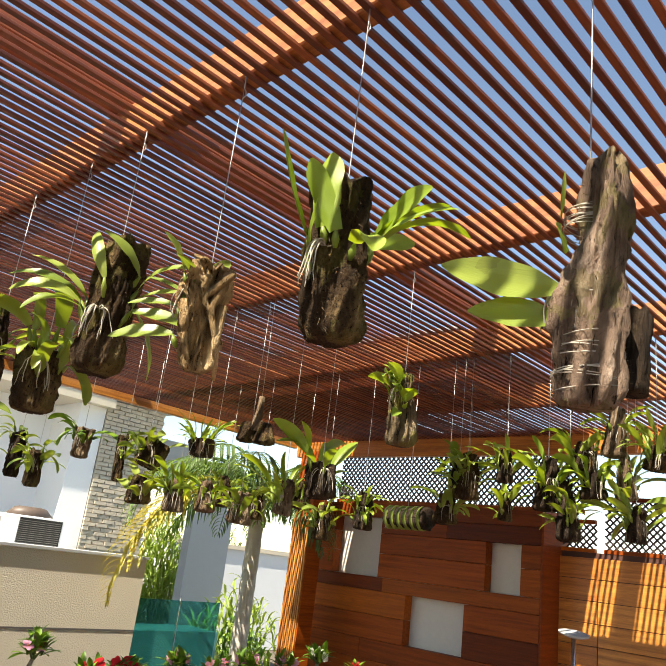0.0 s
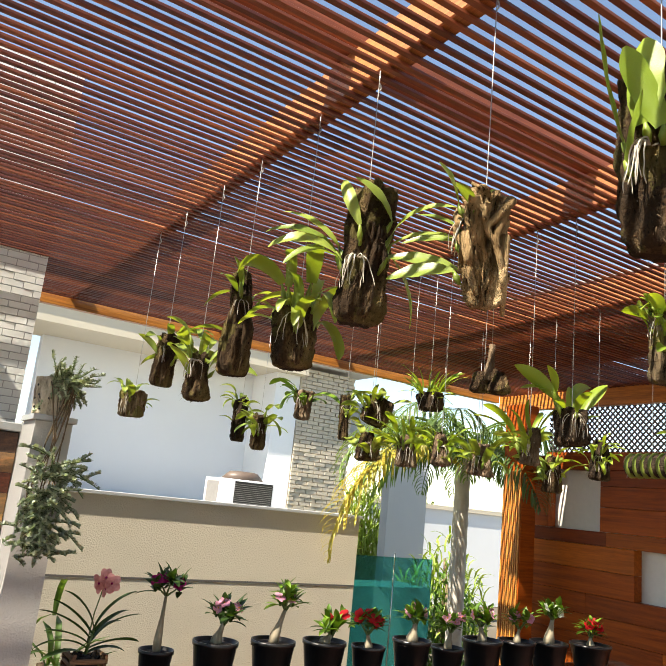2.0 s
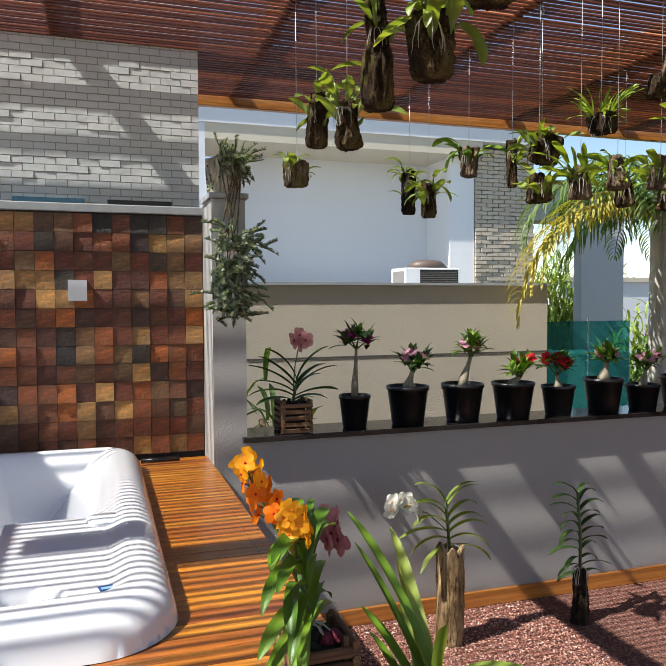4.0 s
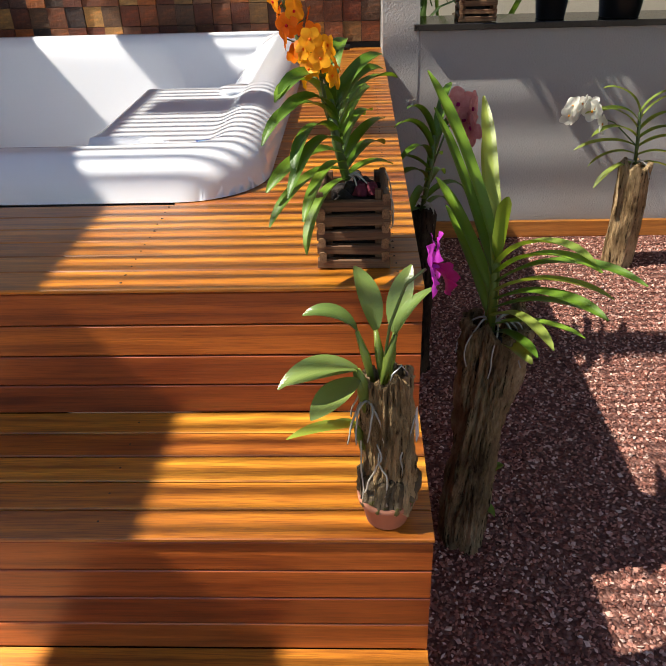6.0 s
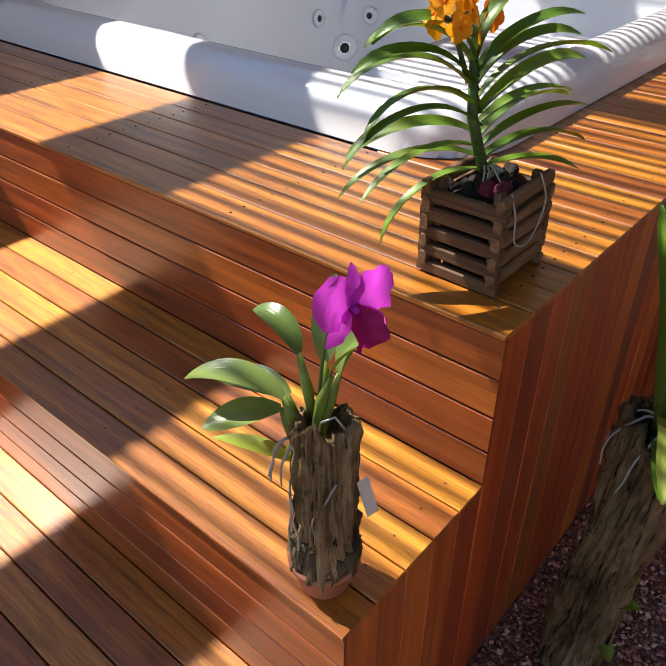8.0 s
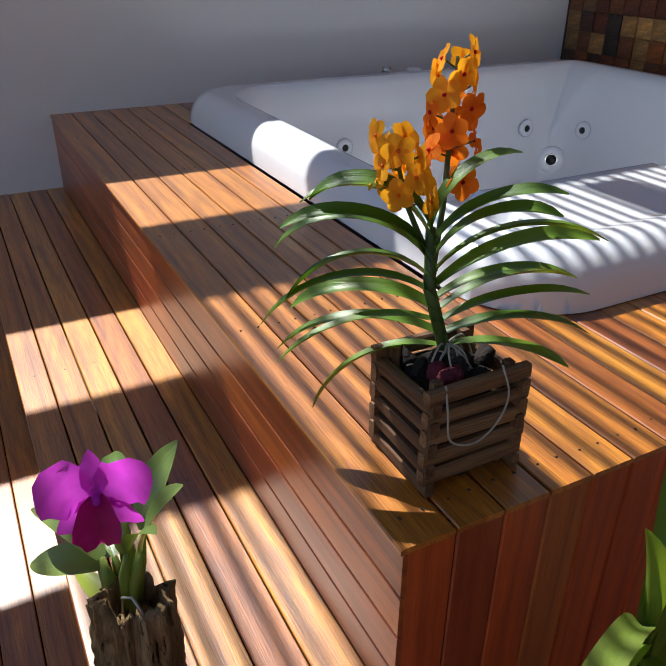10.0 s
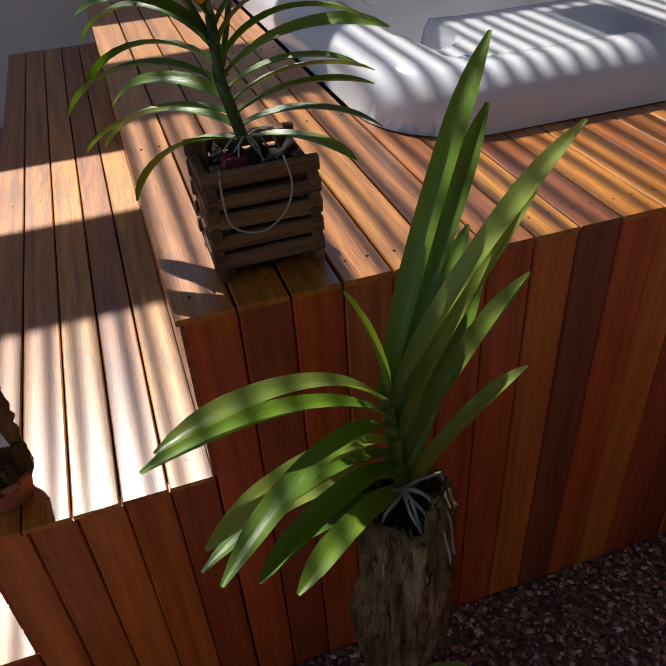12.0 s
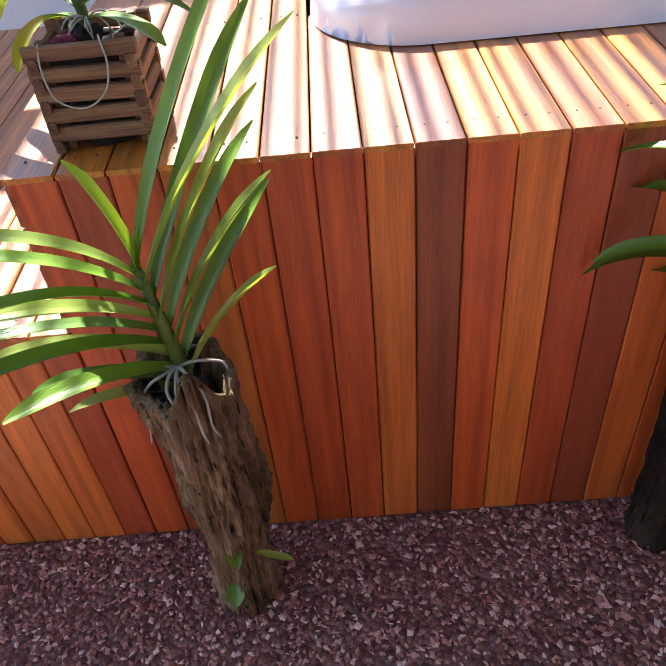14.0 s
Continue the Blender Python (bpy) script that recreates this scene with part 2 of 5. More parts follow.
# split-face stone tiles
ts = Mat("stone_tile", 0.6, spec=0.4)
STONES = [(0.031, 0.029, 0.028), (0.196, 0.056, 0.025), (0.098, 0.035, 0.022), (0.462, 0.14, 0.028), (0.042, 0.035, 0.028), (0.266, 0.084, 0.031), (0.126, 0.07, 0.042), (0.6, 0.336, 0.105), (0.039, 0.034, 0.028)]
tc = ts.ramp(ts.rnd(), [(i / 8, c) for i, c in enumerate(STONES)])
tn = ts.noise(16.0, 6.0, None, 0.7)
vein = ts.noise(9.0, 7.0, ts.coords((1, 1, 2.2)), 0.75)
tc = ts.mix(tc, ts.ramp(vein, [(0.36, (0.35, 0.32, 0.34)), (0.5, (0.8, 0.75, 0.7)), (0.62, (1.6, 1.25, 0.95))]), 0.8, "MULTIPLY")
ts.color(ts.mix(tc, (0.30, 0.14, 0.05), ts.math("MULTIPLY", ts.math("GREATER_THAN", tn, 0.6), 0.3)))
ts.rough(ts.math("ADD", ts.math("MULTIPLY", vein, 0.5), 0.3))
ts.bump(ts.math("ADD", tn, vein), 0.008)
TILE = ts.m

# painted brick cladding
WHITE_BRICK = plain("white_brick", (0.76, 0.77, 0.74), 0.85, vary=0.12, scale=12.0, bump=0.004)
TAN_BRICK = plain("tan_brick", (0.62, 0.54, 0.42), 0.85, vary=0.2, scale=12.0, bump=0.003)
gl = Mat("teal_glass", 0.03)
gl.set("Base Color", (0.10, 0.42, 0.40, 1)), gl.set("Transmission Weight", 0.75), gl.set("IOR", 1.12)
GLASS = gl.m


# ---- mesh helpers ----
def mesh_of(name, verts, faces, mat, smooth=False):
    me = bpy.data.meshes.new(name)
    me.from_pydata([tuple(v) for v in verts], [], faces)
    me.materials.append(mat)
    if smooth:
        me.polygons.foreach_set("use_smooth", [True] * len(me.polygons))
    me.update()
    return me


def put(name, me, m=None, parent=None, label=""):
    ob = new(name, me)
    if parent is not None:
        ob.parent = parent
    if m is not None:
        ob.matrix_basis = m
    if label:
        ob["label"] = label
    return ob


def thing(name, label, category, m=None, group="", me=None):
    ob = new(name, me)
    if m is not None:
        ob.matrix_basis = m
    return tagged(ob, label, category, group)


def structure(name, me, label, category, m=None):
    ob = new(name, me)
    if m is not None:
        ob.matrix_basis = m
    return tagged(ob, label, category, kind="structure")


def box_data(x0, y0, z0, x1, y1, z1, c=0.0):
    """A box; c chamfers the edges along x."""
    if c <= 0:
        v = [(x, y, z) for x in (x0, x1) for y in (y0, y1) for z in (z0, z1)]
        return v, [(0, 1, 3, 2), (4, 6, 7, 5), (0, 4, 5, 1), (2, 3, 7, 6), (0, 2, 6, 4), (1, 5, 7, 3)]
    prof = [(y0 + c, z0), (y1 - c, z0), (y1, z0 + c), (y1, z1 - c), (y1 - c, z1), (y0 + c, z1), (y0, z1 - c), (y0, z0 + c)]
    v = [(x, y, z) for x in (x0, x1) for y, z in prof]
    f = [(i, (i + 1) % 8, 8 + (i + 1) % 8, 8 + i) for i in range(8)]
    return v, f + [tuple(range(7, -1, -1)), tuple(range(8, 16))]


def box(name, lo, hi, mat, c=0.0):
    return mesh_of(name, *box_data(*lo, *hi, c), mat)


def join(parts):
    """Joins (verts, faces) pairs into one pair."""
    V, F = [], []
    for v, f in parts:
        n = len(V)
        V += list(v)
        F += [tuple(i + n for i in q) for q in f]
    return V, F


def tube_data(points, radii, seg=7):
    """A tube along points with a radius at each."""
    P = [Vector(p) for p in points]
    V, F = [], []
    side = None
    for i, p in enumerate(P):
        d = (P[min(i + 1, len(P) - 1)] - P[max(i - 1, 0)]).normalized()
        a = d.orthogonal().normalized() if side is None else (side - d * side.dot(d)).normalized()
        side, b = a, d.cross(a)
        r = radii[i] if isinstance(radii, (list, tuple)) else radii
        V += [p + (a * math.cos(k * 2 * math.pi / seg) + b * math.sin(k * 2 * math.pi / seg)) * r for k in range(seg)]
    for i in range(len(P) - 1):
        F += [(i * seg + k, i * seg + (k + 1) % seg, (i + 1) * seg + (k + 1) % seg, (i + 1) * seg + k) for k in range(seg)]
    F += [tuple(range(seg - 1, -1, -1)), tuple(range((len(P) - 1) * seg, len(P) * seg))]
    return V, F


def bend(points, k=4):
    """A smooth curve through points."""
    P = [Vector(p) for p in points]
    P = [P[0] * 2 - P[1], *P, P[-1] * 2 - P[-2]]
    out = []
    for a, b, c, d in zip(P, P[1:], P[2:], P[3:]):
        for i in range(k):
            t = i / k
            out.append(0.5 * (2 * b + (c - a) * t + (2 * a - 5 * b + 4 * c - d) * t * t + (3 * b - a - 3 * c + d) * t ** 3))
    return out + [P[-2]]


def tube(name, points, radii, mat, seg=7):
    return mesh_of(name, *tube_data(points, radii, seg), mat, True)


def leaf_data(L, W, a0, a1, n=9, shape="strap", fold=0.25, twist=0.0, ruffle=0.0):
    """A leaf or petal from the origin along +x: bends from a0 to a1 degrees above the level, channelled across."""
    V, F = [], []
    x = z = 0.0
    for i in range(n + 1):
        s = i / n
        a = radians(a0 + (a1 - a0) * s)
        if shape == "strap":
            w = W * min(1.0, 0.6 + 1.4 * s) * (1.0 if s < 0.72 else max(0.16, 1 - ((s - 0.72) / 0.28) ** 2.2 * 0.84))
        elif shape == "oval":
            w = W * max(0.06, math.sin(math.pi * min(0.999, 0.06 + 0.93 * s)) ** 0.75)
        else:
            w = W * max(0.1, math.sin(math.pi * min(0.985, 0.12 + 0.87 * s)) ** 0.5) * (0.45 + 0.55 * min(1, s * 1.7))
        up = Vector((-math.sin(a), 0, math.cos(a)))
        tw = twist * s
        sd = Vector((0, math.cos(tw), 0)) + up * math.sin(tw)
        c = Vector((x, 0, z))
        for k in (-1.0, -0.5, 0.0, 0.5, 1.0):
            wave = ruffle * math.sin(s * 17 + k * 2.1) * k * k
            V.append(c + sd * w / 2 * k + up * w * (fold * abs(k) ** 1.3 + wave))
        x += math.cos(a) * L / n
        z += math.sin(a) * L / n
    for i in range(n):
        for k in range(4):
            F.append((i * 5 + k, i * 5 + k + 1, i * 5 + 6 + k, i * 5 + 5 + k))
    return V, F


def leaf(L, W, a0, a1, mat, **kw):
    return mesh_of("leaf", *leaf_data(L, W, a0, a1, **kw), mat, True)


def lathe(name, prof, mat, seg=28, wob=0.0, seed=0):
    """A body of revolution from (radius, z) pairs."""
    V, F = [], []
    for i, (r, z) in enumerate(prof):
        for k in range(seg):
            a = 2 * math.pi * k / seg
            q = r * (1 + wob * noise.noise((math.cos(a) * 2 + seed, math.sin(a) * 2, z * 14)))
            V.append((q * math.cos(a), q * math.sin(a), z))
    for i in range(len(prof) - 1):
        F += [(i * seg + k, i * seg + (k + 1) % seg, (i + 1) * seg + (k + 1) % seg, (i + 1) * seg + k) for k in range(seg)]
    F += [tuple(range(seg - 1, -1, -1)), tuple(range((len(prof) - 1) * seg, len(prof) * seg))]
    return mesh_of(name, V, F, mat, True)


def log_mesh(r0, r1, h, mat, seed, rough=0.22, hollow=0.0, seg=40, rings=22, rounded=False):
    """An upright piece of trunk: ridged, knotty bark from z 0 to h; hollow sinks the top."""
    V, F = [], []
    rows = [(i / rings, 1.0, 0.0) for i in range(rings + 1)]
    if hollow:
        rows += [(1.0, 0.8, 0.004), (1.0, 0.72, -hollow * 0.5), (1.0, 0.62, -hollow)]
    else:
        rows += [(1.0, 0.75, 0.004)]
    for s, k, dz in rows:
        for j in range(seg):
            a = 2 * math.pi * j / seg
            r = r0 + (r1 - r0) * s
            p = Vector((math.cos(a), math.sin(a), s * h / max(r0, 0.01) * 0.35))
            ridge = noise.noise((p.x * 3.2 + seed * 7.1, p.y * 3.2, p.z * 0.55))
            fine = noise.noise((p.x * 9 + seed, p.y * 9, p.z * 2.2))
            swell = 1 + 0.9 * rough * noise.noise((seed * 3.7, p.x * 0.8, s * h / r * 0.28 + p.y * 0.8))
            foot = 0.72 + 0.28 * min(1.0, math.sqrt(s * 12)) if rounded else 1.0
            crack = min(1.0, abs(noise.noise((p.x * 5.5 + seed * 2.3, p.y * 5.5 - seed, p.z * 0.7))) / 0.16) - 0.8
            grit = noise.noise((p.x * 17 + seed, p.y * 17, p.z * 7))
            q = r * k * (1 + rough * (0.8 * ridge + 0.4 * fine + 0.55 * crack + 0.35 * grit)) * swell * foot
            lump = 0.10 * h * noise.noise((p.x * 1.5, p.y * 1.5, seed)) * (s if k == 1 else 1)
            V.append((q * math.cos(a), q * math.sin(a), s * h + dz + lump))
    n = len(rows)
    for i in range(n - 1):
        F += [(i * seg + k, i * seg + (k + 1) % seg, (i + 1) * seg + (k + 1) % seg, (i + 1) * seg + k) for k in range(seg)]
    F += [tuple(range(seg - 1, -1, -1)), tuple(range((n - 1) * seg, n * seg))]
    return mesh_of("log", V, F, mat, True)


def aim(p, az, el=0.0, roll=0.0):
    """A pose at p whose +x points to azimuth az and elevation el (degrees)."""
    return Matrix.Translation(p) @ Matrix.Rotation(radians(az), 4, "Z") @ Matrix.Rotation(radians(-el), 4, "Y") @ Matrix.Rotation(radians(roll), 4, "X")


H = 0.86          # deck top
T1 = 0.58         # step
T0 = 0.30         # lower deck
TREAD = 0.33
WALL_X = -2.47    # white end wall
MOS_Y = 2.50      # stone tile wall
LOW_Y = 2.20      # low garden wall
PZ = 3.13         # underside of the pergola beams

# ---- ground and walls ----
structure("ground", box("ground", (-60, -60, -0.3), (60, 90, -0.012), plain("earth", (0.16, 0.13, 0.09), 0.95, vary=0.4, scale=0.8)), "dry earth stretching away behind the walls", "ground")
structure("gravel_bed", box("gravel", (-2.4, -3.2, -0.011), (4.9, LOW_Y, 0.0), GRAVEL_BED), "bed of crushed reddish gravel beside the deck", "gravel")
structure("wall_west", box("wall", (WALL_X - 0.2, -4.0, -0.01), (WALL_X, MOS_Y + 0.2, 2.105), WHITE_WALL), "smooth white painted wall at the end of the deck", "wall")
structure("wall_low", box("wall", (0.155, LOW_Y, -0.01), (4.3, LOW_Y + 0.16, 0.965), GREY_PLASTER), "low rough grey plastered garden wall", "wall")
sill = structure("sill", box("sill", (0.13, LOW_Y - 0.035, 0.966), (4.3, LOW_Y + 0.235, 0.992), GRANITE, 0.003), "polished dark granite ledge on the low wall", "sill")
structure("kerb", box("kerb", (0.05, LOW_Y - 0.02, 0.001), (4.3, LOW_Y - 0.001, 0.085), HONEY, 0.003), "orange timber edging at the foot of the low wall", "edging")
structure("pillar", box("pillar", (-0.004, LOW_Y - 0.002, -0.01), (0.154, MOS_Y + 0.03, 2.115), GREY_PLASTER, 0.004), "square grey plastered pillar beside the tile wall", "pillar")
structure("wall_tiled", box("wall", (WALL_X, MOS_Y + 0.012, -0.01), (-0.005, MOS_Y + 0.2, 2.065), plain("mortar", (0.05, 0.04, 0.035), 0.9)), "wall faced with split stone tiles behind the tub", "wall")
structure("coping", box("coping", (WALL_X, MOS_Y - 0.02, 2.066), (-0.006, MOS_Y + 0.22, 2.105), plain("grey_metal", (0.42, 0.43, 0.43), 0.4, 0.3), 0.004), "grey coping along the tile wall", "coping")


def brick_wall(x0, x1, z0, z1, y, bl, bh, mat, name, label, gap=0.005):
    """A wall with its facing bricks as one joined part."""
    w = structure(name, box("wall", (x0, y + 0.005, z0), (x1, y + 0.2, z1), plain("brick_joint", (0.46, 0.46, 0.45), 0.95)), label, "wall")
    rng = random.Random(5)
    parts = []
    for r in range(int((z1 - z0) / bh)):
        x = x0 - (bl / 2 if r % 2 else 0)
        while x < x1:
            a, b = max(x0, x), min(x1, x + bl - gap)
            if b - a > 0.03:
                d = rng.uniform(0.0, 0.005)
                parts.append(box_data(a, y - d, z0 + r * bh, b, y + 0.013, z0 + (r + 1) * bh - gap))
            x += bl
    tagged(put("bricks", mesh_of("bricks", *join(parts), mat), parent=w), kind="stuff")
    return w


white_brick = brick_wall(-4.2, 0.075, 2.0, 4.3, 3.2, 0.116, 0.041, WHITE_BRICK, "wall_brick", "white painted textured brick wall above the tile wall")
for x0, x1, mt in ((-0.95, -0.575, plain("blue_glass", (0.05, 0.13, 0.2), 0.1)), (-0.45, -0.09, BLACK), (-1.6, -1.09, BLACK)):
    put("window", box("window", (x0, 3.17, 2.195), (x1, 3.188, 2.22), mt), parent=white_brick, label="narrow slot window at the foot of the bricks")

garden = structure("wall_garden", box("wall", (-0.6, 4.94, -0.01), (3.70, 5.12, 1.775), BEIGE_PLASTER), "rough beige rendered boundary wall", "wall")
put("coping", box("coping", (-0.6, 4.912, 1.776), (3.715, 5.14, 1.80), SHADE_GREY), parent=garden)
put("groove", box("groove", (-0.6, 4.936, 1.125), (3.70, 4.9395, 1.14), plain("groove_dark", (0.12, 0.11, 0.1), 0.9)), parent=garden)


# ---- neighbouring house ----
house = thing("house", "white neighbouring house with a deep recess and brick pier", "house")
house.location.x = -0.15
put("wall", box("wall", (1.35, 9.4, 0), (4.66, 9.6, 3.78), WHITE_WALL), parent=house)
put("soffit", box("soffit", (1.0, 8.4, 3.77), (5.1, 9.6, 3.98), CREAM), parent=house, label="cream soffit over the recess")
put("parapet", box("parapet", (0.3, 8.38, 3.981), (6.4, 9.6, 4.5), WHITE_WALL), parent=house)
put("roof_edge", box("edge", (0.2, 8.3, 4.501), (6.5, 9.7, 4.56), plain("pale_metal", (0.5, 0.56, 0.6), 0.4, 0.4)), parent=house)
put("pier", box("pier", (0.3, 8.4, 0), (1.0, 9.6, 3.98), WHITE_WALL), parent=house)
put("column", box("column", (4.66, 8.6, 0), (5.07, 9.6, 3.77), plain("bright_white", (0.86, 0.86, 0.85), 0.8, vary=0.03)), parent=house, label="sunlit white column")
bp = []
rng = random.Random(8)
for r in range(60):
    for c in range(6):
        x = 5.08 + c * 0.20 - (0.10 if r % 2 else 0)
        a, b = max(5.08, x), min(6.1, x + 0.185)
        if b - a > 0.04:
            bp.append(box_data(a, 8.58 - rng.uniform(0, 0.02), 0.2 + r * 0.062, b, 8.62, 0.2 + r * 0.062 + 0.05))
pier = put("brick_pier", box("pier", (5.08, 8.6, 0), (6.1, 9.6, 3.9), TAN_BRICK), parent=house, label="pier of tan bricks")
tagged(put("bricks", mesh_of("bricks", *join(bp), TAN_BRICK), parent=pier), kind="stuff")
put("flat_roof", box("roof", (0.3, 6.6, 1.5), (4.9, 9.4, 1.70), SHADE_GREY), parent=house)

ac = thing("air_conditioner", "white outdoor air conditioning unit with grey grille", "air conditioner", pose(3.36, 7.6, 1.701))
put("cabinet", box("cabinet", (0, 0, 0), (0.78, 0.5, 0.37), WHITE_WALL, 0.01), parent=ac)
put("coil_panel", box("panel", (-0.004, 0.06, 0.04), (-0.0005, 0.44, 0.33), plain("side_grille", (0.22, 0.21, 0.2), 0.6)), parent=ac, label="grey side grille")
put("coil_panel", box("panel", (0.20, -0.004, 0.03), (0.76, -0.0005, 0.345), BLACK), parent=ac, label="dark cooling coil")
for k in range(12):
    put("grille_slat", box("slat", (0.2, -0.014, 0.045 + k * 0.024), (0.74, -0.005, 0.052 + k * 0.024), plain("grille", (0.2, 0.19, 0.18), 0.5)), parent=ac)
put("fan_housing", lathe("dome", [(0.001, 0.11), (0.16, 0.11), (0.2, 0.10), (0.31, 0.0), (0.27, 0.0)], plain("guard", (0.12, 0.085, 0.065), 0.5), 20), pose(0.42, 0.25, 0.371) @ Matrix.Diagonal((1, 0.72, 1, 1)), ac, "brown domed fan housing")

grey_house = thing("grey_building", "grey rendered building behind the glass fence", "building")
put("wall", box("wall", (7.15, 9.0, 0), (8.0, 9.2, 3.4), SHADE_GREY), parent=grey_house)
put("beam", box("beam", (6.11, 9.0, 2.93), (7.149, 9.5, 3.6), SHADE_GREY), parent=grey_house)
white_house = thing("white_building", "bright white building in full sun", "building")
put("wall", box("wall", (8.3, 11.2, 0), (14.5, 12.6, 2.0), WHITE_WALL), parent=white_house)
put("parapet", box("parapet", (8.25, 11.15, 2.001), (14.5, 12.65, 2.09), CREAM), parent=white_house)

fence = thing("glass_fence", "teal tinted glass fence beside the boundary wall", "fence")
for k in range(2):
    put("pane", box("pane", (3.72 + k * 0.52, 5.0, 0.0), (4.22 + k * 0.52, 5.012, 1.42), GLASS), parent=fence)
    put("post", tube("post", [(3.71 + k * 0.52, 5.006, 0), (3.71 + k * 0.52, 5.006, 1.46)], 0.008, STEEL), parent=fence)
structure("pool_wall", box("pool", (3.9, 6.0, -0.01), (5.6, 6.6, 1.0), plain("pool_tile", (0.12, 0.36, 0.36), 0.2, vary=0.25, scale=6.0)), "teal tiled side of a raised pool", "pool")

# ---- pergola ----
perg = thing("pergola", "reddish timber pergola of close slats on beams", "pergola")
X0, X1, Y0, Y1 = -2.56, 4.75, -3.4, 4.15
for bx in (-0.72, 0.45, 1.62, 2.75, 3.9):
    put("beam", box("beam", (Y0, -0.03, 0), (Y1, 0.03, 0.15), BEAM_LIT, 0.004), Matrix.Translation((bx, 0, PZ + 0.001)) @ Matrix.Rotation(radians(90), 4, "Z"), perg)
put("edge_beam", box("beam", (Y0, -0.15, 0), (Y1, 0.15, 0.18), BEAM_LIT, 0.004), Matrix.Translation((-2.712, 0, PZ - 0.05)) @ Matrix.Rotation(radians(90), 4, "Z"), perg)
put("edge_beam", box("beam", (Y0, -0.035, 0), (Y1, 0.035, 0.2), HONEY, 0.004), Matrix.Translation((4.79, 0, PZ - 0.16)) @ Matrix.Rotation(radians(90), 4, "Z"), perg)
put("edge_beam", box("beam", (X0, -0.03, 0), (X1, 0.03, 0.14), HONEY, 0.004), Matrix.Translation((0, Y1 + 0.031, PZ - 0.07)), perg)
put("cross_beam", box("beam", (X0, -0.07, 0), (X1, 0.07, 0.07), SLAT, 0.004), Matrix.Translation((0, 0.64, PZ + 0.152)), perg)
PITCH = 0.045
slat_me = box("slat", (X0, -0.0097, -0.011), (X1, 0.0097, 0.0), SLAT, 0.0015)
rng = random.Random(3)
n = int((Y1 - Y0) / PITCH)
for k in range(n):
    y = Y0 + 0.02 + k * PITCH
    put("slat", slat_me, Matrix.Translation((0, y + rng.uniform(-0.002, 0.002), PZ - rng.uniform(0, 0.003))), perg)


# unseen sheet, added above the slats to keep sun off the board wall
structure("shade_sheet", box("sheet", (2.9, 0.95, PZ + 0.24), (4.8, 3.3, PZ + 0.26), plain("shade_sheet", (0.3, 0.3, 0.3), 0.6)), "unseen opaque sheet added above the pergola to shade the board wall", "roof")

# ---- timber feature wall and post ----
FX = 4.9
feat = structure("wall_timber", box("wall", (FX + 0.11, 1.45, 0.0), (FX + 0.2, 3.88, 2.55), plain("panel_white", (0.66, 0.63, 0.58), 0.7, vary=0.08)), "dark reddish board wall with pale square niches", "wall")
NICHES = [(3.03, 3.60, 1.89, 2.42), (1.59, 1.91, 1.92, 2.28), (2.09, 2.69, 1.36, 1.77)]
zrows = [0.0, 0.17, 0.34, 0.51, 0.68, 0.85, 1.02, 1.19, 1.36, 1.565, 1.77, 1.89, 2.10, 2.28, 2.42, 2.55]
rng = random.Random(12)
for z0, z1 in zip(zrows, zrows[1:]):
    spans = [(1.42, 3.88)]
    for a, b, c, d in NICHES:
        if z0 >= c - 0.001 and z1 <= d + 0.001 or (c < (z0 + z1) / 2 < d):
            spans = [s for q in spans for s in ((q[0], min(q[1], a)), (max(q[0], b), q[1])) if s[1] - s[0] > 0.02]
    for a, b in spans:
        cut = rng.uniform(a + 0.4, b - 0.4) if b - a > 1.2 else None
        for p, q in ((a, cut), (cut, b)) if cut else ((a, b),):
            put("board", box("board", (p + 0.001, 0, z0 + 0.002), (q - 0.001, 0.1, z1 - 0.001), PANEL, 0.002), Matrix.Translation((FX + 0.1, 0, 0)) @ Matrix.Rotation(radians(90), 4, "Z"), feat)


put("end_board", box("board", (FX + 0.001, 1.40, 0.0), (FX + 0.43, 1.419, 2.56), PANEL), parent=feat)


